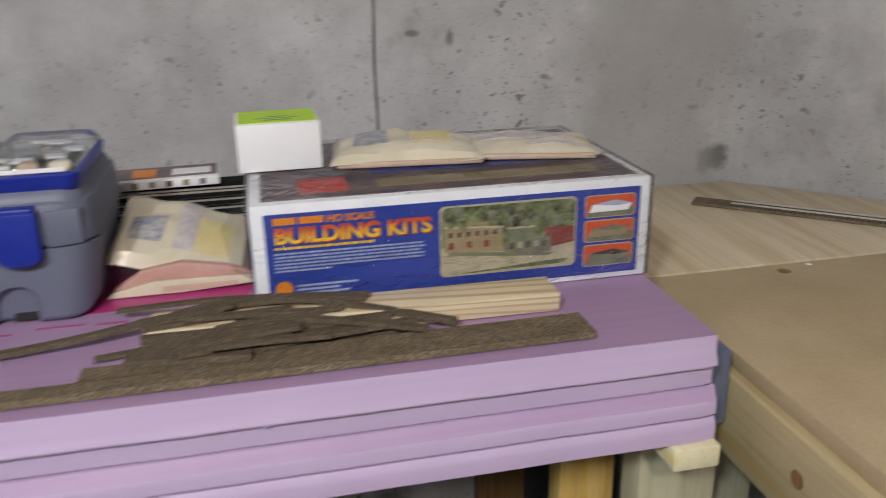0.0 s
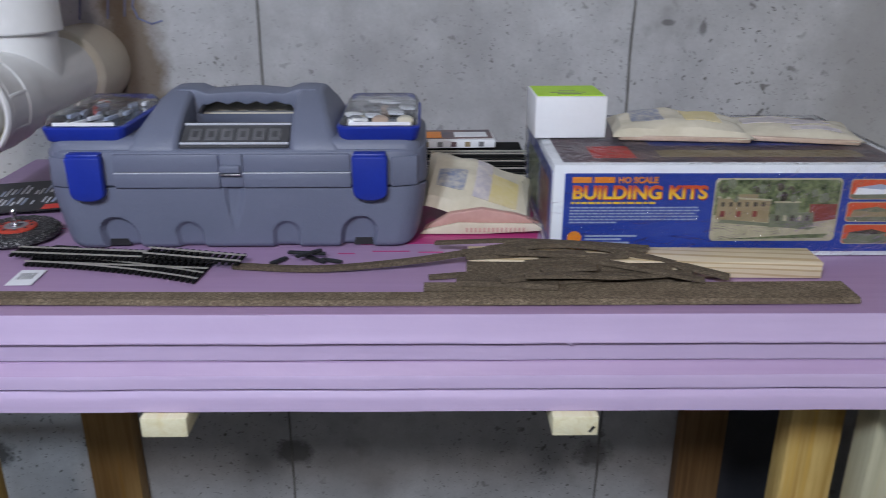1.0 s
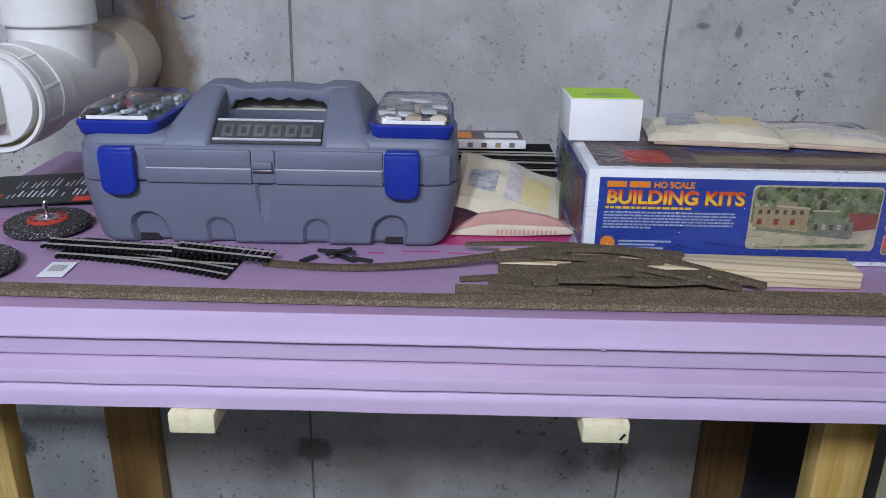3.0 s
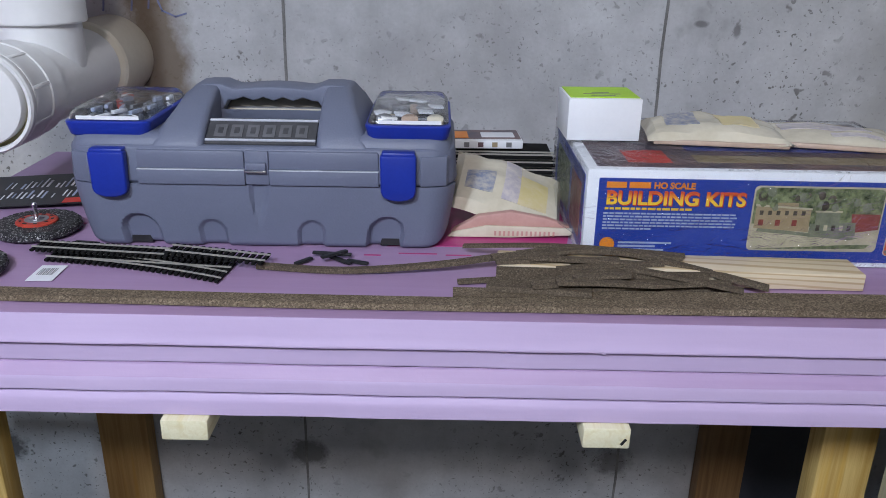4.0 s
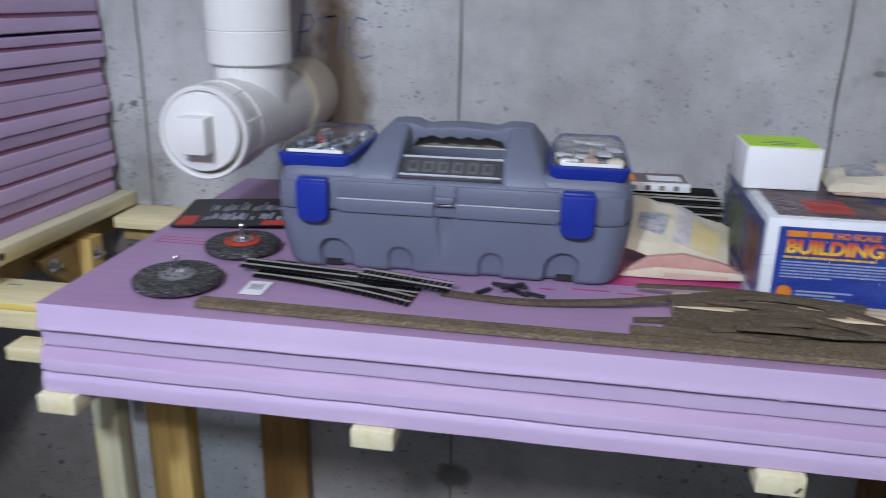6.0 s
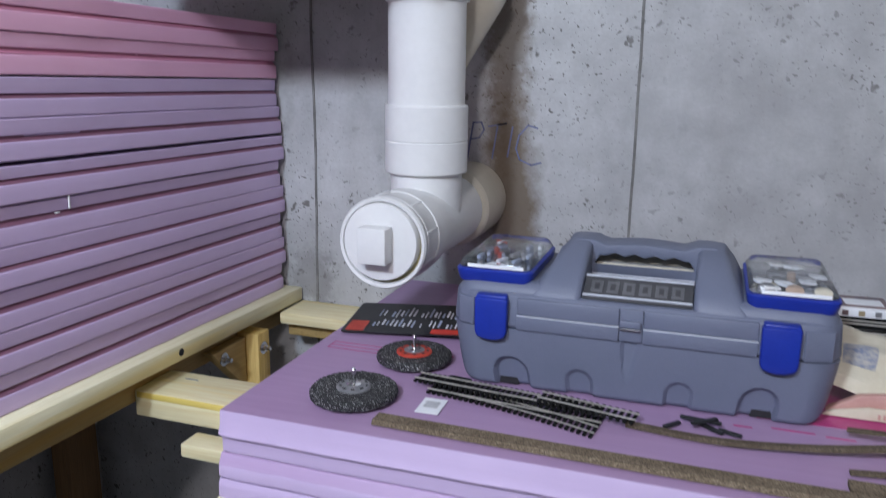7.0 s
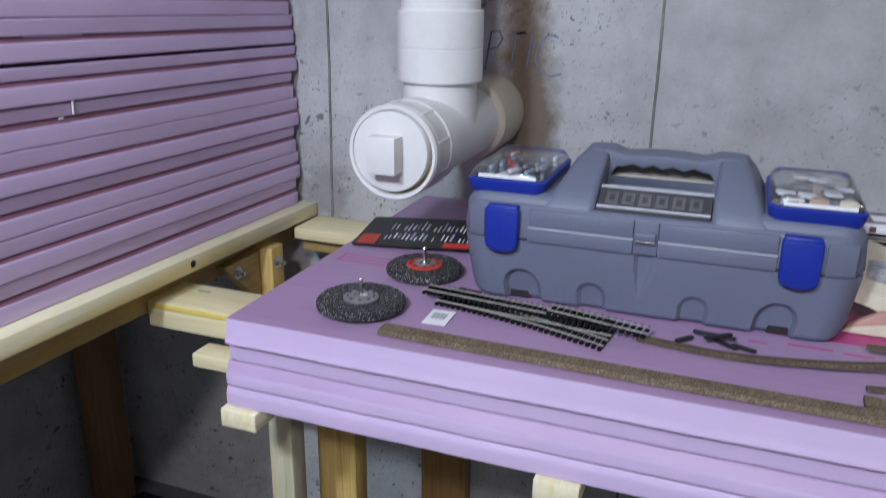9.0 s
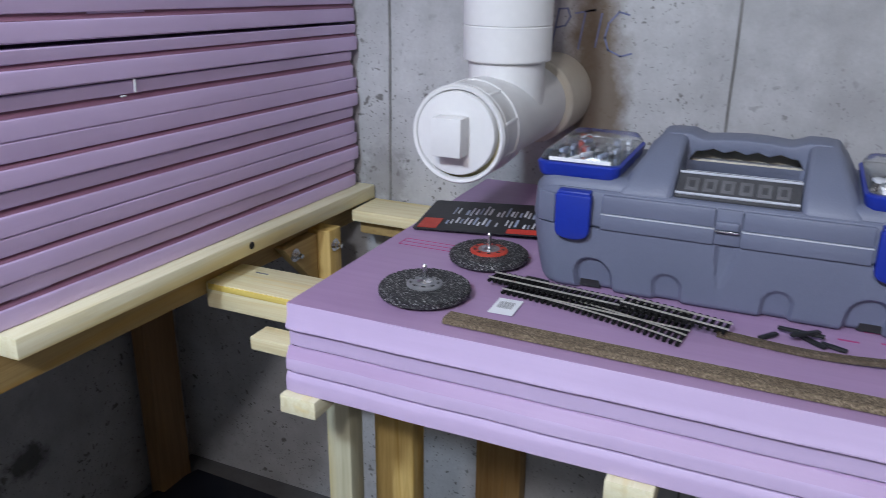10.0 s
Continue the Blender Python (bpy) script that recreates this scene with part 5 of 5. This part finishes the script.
bend = lathe([(0.0075, -0.007), (0.0085, -0.007), (0.0085, 0.007), (0.0075, 0.007)], 14, pose(0.072, -0.062, 0.011, 90, 0, 0))
part("curled_corner", bend, M_BAGFILM, lean, "curled clear plastic corner")

# ---- track bundle behind the bag ----
bundle = thing("track_bundle", "bundle of dark flexible model track behind the bag", "model track", pose(0.285, 1.05, TOP + 0.0005, 0, 0, 0))
for k in range(6):
    z0 = 0.0 + 0.0085 * k
    lay = part("track_layer", box(-0.10, 0.085 - 0.004 * (k % 2), -0.05 + 0.010 * k, 0.05 + 0.006 * k, z0, z0 + 0.005, 0.001), M_TIE, bundle)
    part("rail", box(-0.10, 0.085, -0.048 + 0.010 * k, -0.0465 + 0.010 * k, z0 + 0.005, z0 + 0.0072), M_NICKEL, lay)
    part("rail", box(-0.10, 0.085, -0.032 + 0.010 * k, -0.0305 + 0.010 * k, z0 + 0.005, z0 + 0.0072), M_NICKEL, lay)
bx = thing("slim_box", "slim white box with dark printing on the track bundle", "box", pose(0.262, 1.105, TOP + 0.053, 0, 0, 3))
part("carton", box(-0.075, 0.06, -0.035, 0.035, 0, 0.012, 0.001), M_CARD, bx)
part("dark_print", box(-0.073, 0.058, -0.025, 0.033, 0.0115, 0.0126), M_PRINT_DARK, bx)
part("print_bar", box(-0.05, -0.02, -0.02, 0.02, 0.012, 0.0132), M_ORANGE, bx)
part("print_bar", box(0.0, 0.05, -0.015, 0.015, 0.012, 0.0132), M_CARD, bx)
for k in range(6):
    part("print_bar", box(-0.070 + 0.021 * k, -0.062 + 0.021 * k, -0.0356, -0.034, 0.0022, 0.0095), (M_PRINT_DARK, M_TAN_PIC, M_HUBGREY)[k % 3], bx)

# ---- wood block and cork strips ----
blk = solid("wood_block", box(0, 0.388, 0, 0.046, 0, 0.0190, 0.0015), M_BLOCK, "short planed pine block with growth rings", "wood block", pose(0.269, 0.697, TOP + 0.0005, 0, 0, -1.2))


B = TOP + 0.0012
LONG = "long brown cork roadbed strip lying along the foam edge"
SHORT = "short dark cork strip heaped on the pile"


def strip(label, pts, w=0.020, h=0.005, taper=0.25):
    ob = thing("cork_strip", label, "cork strip", pose(*pts[0]), "cork roadbed strips")
    rel = [Vector(p) - Vector(pts[0]) for p in pts]
    slim = 1.0 if label is LONG else 0.86
    bm_ = sweep(rel, w * slim, h * slim, taper=taper)
    part("cork", bm_, M_CORK if label is LONG else M_CORK_DARK, ob)
    return ob


def curve_pts(ctrl, n=24):
    """A smooth line through control points."""
    c = [Vector(p) for p in ctrl]
    c = [2 * c[0] - c[1]] + c + [2 * c[-1] - c[-2]]
    out = []
    seg = len(c) - 3
    for k in range(n + 1):
        f = min(k / n * seg, seg - 1e-6)
        i = int(f)
        t = f - i
        a, b, d, e = c[i], c[i + 1], c[i + 2], c[i + 3]
        out.append(0.5 * ((2 * b) + (d - a) * t + (2 * a - 5 * b + 4 * d - e) * t * t + (3 * b - a - 3 * d + e) * t ** 3))
    return [tuple(p) for p in out]


strip(LONG, curve_pts([(-0.262, 0.637, B), (0.05, 0.632, B), (0.35, 0.632, B), (0.668, 0.634, B)]), 0.022, 0.0055)
strip(LONG, curve_pts([(0.22, 0.657, B), (0.45, 0.656, B), (0.668, 0.658, B)]), 0.021, 0.0055, -0.2)
strip("long thin cork strip bent over the pile", curve_pts([(0.004, 0.722, B), (0.10, 0.713, B), (0.20, 0.719, B + 0.006), (0.30, 0.735, B + 0.0143), (0.40, 0.725, B + 0.0231), (0.48, 0.698, B + 0.0150), (0.549, 0.672, B + 0.006)], 36), 0.010, 0.006, 0.1)
strip("thin cork strip resting on the wood block", curve_pts([(0.232, 0.775, B + 0.0082), (0.32, 0.752, B + 0.0194), (0.40, 0.742, B + 0.0197), (0.475, 0.728, B + 0.0194)]), 0.009, 0.004)
strip(SHORT, curve_pts([(0.255, 0.668, B + 0.0058), (0.31, 0.662, B + 0.0063), (0.362, 0.655, B + 0.0062)]), 0.026, 0.0055)
strip(SHORT, curve_pts([(0.275, 0.690, B + 0.004), (0.33, 0.697, B + 0.0122), (0.385, 0.708, B + 0.0204)]), 0.011, 0.0042)
strip(SHORT, curve_pts([(0.30, 0.672, B + 0.0082), (0.34, 0.679, B + 0.0122), (0.378, 0.690, B + 0.0177)]), 0.009, 0.004)
strip(SHORT, curve_pts([(0.335, 0.672, B + 0.0068), (0.38, 0.678, B + 0.0082), (0.415, 0.680, B + 0.0088)]), 0.009, 0.004)
strip(SHORT, curve_pts([(0.362, 0.663, B + 0.0062), (0.42, 0.669, B + 0.008), (0.49, 0.676, B + 0.009)]), 0.009, 0.004)
strip(SHORT, curve_pts([(0.385, 0.698, B + 0.0180), (0.43, 0.688, B + 0.0136), (0.495, 0.672, B + 0.009)]), 0.009, 0.004)
strip(SHORT, curve_pts([(0.29, 0.728, B + 0.0190), (0.36, 0.738, B + 0.0231), (0.47, 0.719, B + 0.0204)]), 0.009, 0.004)
strip(SHORT, curve_pts([(0.225, 0.690, B), (0.27, 0.694, B + 0.002)]), 0.009, 0.004)

for (x0_, y0_), (x1_, y1_), h_, w_ in (((0.266, 0.6895), (0.400, 0.6900), 0.0225, 0.008), ((0.392, 0.6880), (0.490, 0.6870), 0.0215, 0.007), ((0.352, 0.6800), (0.512, 0.6830), 0.0135, 0.008), ((0.285, 0.6760), (0.372, 0.6775), 0.0110, 0.009)):
    strip("dark cork strip leaning on edge against the wood block", curve_pts([(x0_, y0_, B), ((x0_ + x1_) / 2, (y0_ + y1_) / 2 - 0.002, B), (x1_, y1_, B)], 10), w_, h_, 0.3)
for (x0_, y0_, z0_), (x1_, y1_, z1_), w_ in (((0.300, 0.655, 0.0118), (0.395, 0.668, 0.0120), 0.011), ((0.330, 0.690, 0.016), (0.445, 0.702, 0.0205), 0.010),
                                            ((0.400, 0.690, 0.0200), (0.520, 0.664, 0.0065), 0.011), ((0.270, 0.704, 0.0195), (0.345, 0.721, 0.0255), 0.012),
                                            ((0.325, 0.652, 0.0175), (0.430, 0.661, 0.0122), 0.010), ((0.266, 0.7015, 0.0190), (0.400, 0.7130, 0.0192), 0.010),
                                            ((0.300, 0.7050, 0.0235), (0.425, 0.6990, 0.0195), 0.011), ((0.262, 0.7150, 0.0190), (0.345, 0.7300, 0.0192), 0.011), ((0.345, 0.6700, 0.0150), (0.405, 0.6740, 0.0180), 0.012)):
    strip(SHORT, curve_pts([(x0_, y0_, B + z0_), ((x0_ + x1_) / 2, (y0_ + y1_) / 2 + 0.002, B + (z0_ + z1_) / 2), (x1_, y1_, B + z1_)], 8), w_, 0.0045)

# ---- turnouts, joiners, wheels, card, sticker ----


def turnout(m, length, ties, fork, label):
    ob = thing("track_turnout", label, "model track", m, "model railway turnouts")
    for s in (-1, 1):
        part("rail", box(0, length, s * 0.0083 - 0.00050, s * 0.0083 + 0.00050, 0.0028, 0.0046), M_NICKEL, ob)
    if fork:
        for s in (-1, 1):
            pts = [(length * f, s * 0.0083 - 0.030 * f * f, 0.0030) for f in (0.15, 0.3, 0.45, 0.6, 0.75, 0.9, 1.0)]
            part("curved_rail", sweep(pts, 0.0010, 0.0017), M_NICKEL, ob)
    for k in range(ties):
        f = (k + 0.5) / ties
        y0 = -0.0155 - (0.030 * f * f if fork else 0)
        part("tie", box(length * f - 0.0018, length * f + 0.0018, y0, 0.0155, 0.0, 0.0028), M_TIE, ob)
    part("tie_web", box(0.002, length - 0.002, -0.0095, -0.0085, 0.0004, 0.0024), M_TIE, ob)
    return ob


turnout(pose(-0.235, 0.744, B, 0, 0, -6), 0.215, 30, True, "black-tied model turnout lying on the foam")
turnout(pose(-0.257, 0.758, B + 0.0060, 0, 0, -6), 0.232, 34, False, "straight model track piece stacked on a turnout")
turnout(pose(-0.098, 0.739, B + 0.0120, 0, 2.2, -7.5), 0.115, 15, False, "short model track piece on top of the turnouts")
switch = thing("switch_motor", "small black switch motor beside the turnouts", "model part", pose(-0.222, 0.776, B, 0, 0, -8))
part("motor_case", box(0, 0.03, -0.006, 0.006, 0, 0.006, 0.001), M_BLACK, switch)
for bx_, by_, rz_, L in ((0.052, 0.741, 50, 0.024), (0.082, 0.757, -6, 0.045), (0.092, 0.747, -40, 0.036), (0.086, 0.748, 40, 0.034), (0.113, 0.741, -22, 0.026)):
    jn = thing("rail_joiner", "small black track connector on the foam", "model part", pose(bx_, by_, B + (0.0032 if rz_ in (-6, 40) else 0) + (0.003 if rz_ == 40 else 0), 0, 0, rz_), "track connectors")
    part("connector", box(-L / 2, L / 2, -0.0028, 0.0028, 0, 0.0028, 0.0006), M_BLACK, jn)
    part("web", box(-L / 3, L / 3, -0.0040, 0.0040, 0.0004, 0.0016, 0.0004), M_BLACK, jn)


def wheel(m, r, th, hub_mat, hub_r, label, tilt=0):
    ob = thing("abrasive_wheel", label, "abrasive wheel", m, "abrasive wheels")
    own = lathe([(0.004, 0.003), (r * 0.55, 0.002), (r * 0.9, 0.0), (r, th * 0.25), (r, th * 0.75), (r * 0.93, th), (r * 0.55, th * 0.95), (0.004, th * 0.9)], 72)
    bmesh.ops.subdivide_edges(own, edges=own.edges[:], cuts=2, use_grid_fill=True)
    for v in own.verts:
        d = Vector((v.co.x, v.co.y, 0)).length
        if d > r * 0.5:
            v.co += v.co.normalized() * 0.0015 * noise.noise(v.co * 330) + Vector((0, 0, 0.0010 * noise.noise(v.co * 260)))
    low = min(v.co.z for v in own.verts)
    for v in own.verts:
        v.co.z -= low
    part("abrasive_disc", own, M_ABRASIVE, ob)
    part("hub_plate", lathe([(0, th * 0.9), (hub_r, th * 0.9), (hub_r, th + 0.0015), (hub_r * 0.9, th + 0.003), (0, th + 0.003)], 32), hub_mat, ob)
    part("hub_centre", lathe([(0, th + 0.002), (hub_r * 0.6, th + 0.002), (hub_r * 0.58, th + 0.0036), (0, th + 0.0036)], 24), M_HUBGREY, ob)
    for k in range(9):
        a = radians(40 * k)
        part("print_mark", turn(box(-0.0022, 0.0022, hub_r * 0.70, hub_r * 0.82, th + 0.0025, th + 0.0036), Matrix.Rotation(a, 4, "Z")), M_BLACK, ob)
    part("hub_nut", lathe([(0, th + 0.002), (0.009, th + 0.002), (0.009, th + 0.0045), (0.005, th + 0.006), (0, th + 0.006)], 14), M_CHROME, ob)
    part("shank", lathe([(0.003, th + 0.002), (0.003, th + 0.022), (0.002, th + 0.024), (0, th + 0.024)], 14), M_CHROME, ob, "bright steel shank")
    return ob


wheel(pose(-0.313, 0.690, B, 0, 0, 0), 0.0525, 0.0120, M_HUBGREY, 0.021, "black abrasive wheel with a grey steel hub on the foam")
wheel(pose(-0.288, 0.826, B, 0, 0, 40), 0.0500, 0.0120, M_REDHUB, 0.024, "black abrasive wheel with a red hub label on the foam")
card = thing("backing_card", "black retail card with white text lines and red bands", "card", pose(-0.432, 0.893, B, 3, -2, 8))
cb = prism(round_loop(0, 0.245, 0, 0.125, 0.006), 0.001, 0.0022, "xy")
bmesh.ops.subdivide_edges(cb, edges=cb.edges[:], cuts=3)
part("board", cb, M_BLACK, card)
rc = random.Random(7)
part("red_band", box(0.135, 0.235, 0.003, 0.020, 0.002, 0.0027), M_RED, card)
part("red_band", box(0.006, 0.034, 0.006, 0.045, 0.002, 0.0027), M_REDHUB, card)
for k in range(24):
    x = 0.042 + 0.0066 * k
    for low_, span_ in ((0.024, 0.034), (0.064, 0.040)):
        if rc.random() < 0.82:
            a_ = low_ + rc.uniform(0, 0.008)
            part("text_line", box(x, x + rc.uniform(0.0014, 0.0034), a_, a_ + span_ * rc.uniform(0.4, 1.0), 0.002, 0.0027), M_WHITE_INK if k % 3 else M_PALE_INK, card)
shank2 = thing("mandrel", "bright steel mandrel standing on the card", "tool bit", pose(-0.262, 0.945, B + 0.002))
part("shaft", lathe([(0.004, 0), (0.004, 0.004), (0.0022, 0.006), (0.0022, 0.036), (0, 0.037)], 12), M_CHROME, shank2)
stk = thing("barcode_sticker", "small white barcode sticker on the foam", "sticker", pose(-0.2165, 0.696, B - 0.0003, 0, 0, 2))
part("label_paper", box(-0.014, 0.014, -0.021, 0.021, 0, 0.0006), M_CARD, stk)
for k in range(9):
    part("bar", box(-0.009 + 0.002 * k, -0.0084 + 0.002 * k + 0.0004 * (k % 2), -0.006, 0.012, 0.0004, 0.0009), M_HUBGREY, stk)

# ---- lamp overhead ----
bulb = thing("ceiling_bulb", "bare lit bulb in a white ceiling holder", "lamp", pose(-0.43, -0.95, 0), "ceiling bulbs")
part("holder", lathe([(0, HIGH - 0.001), (0.055, HIGH - 0.001), (0.05, HIGH - 0.03), (0.02, HIGH - 0.06), (0, HIGH - 0.06)], 24), M_PVC, bulb)
part("glass_bulb", lathe([(0.014, HIGH - 0.06), (0.016, HIGH - 0.085), (0.03, HIGH - 0.115), (0.03, HIGH - 0.135), (0.018, HIGH - 0.155), (0, HIGH - 0.16)], 24), M_LIT, bulb)
copy_thing(bulb, pose(0.14, -1.15, 0))
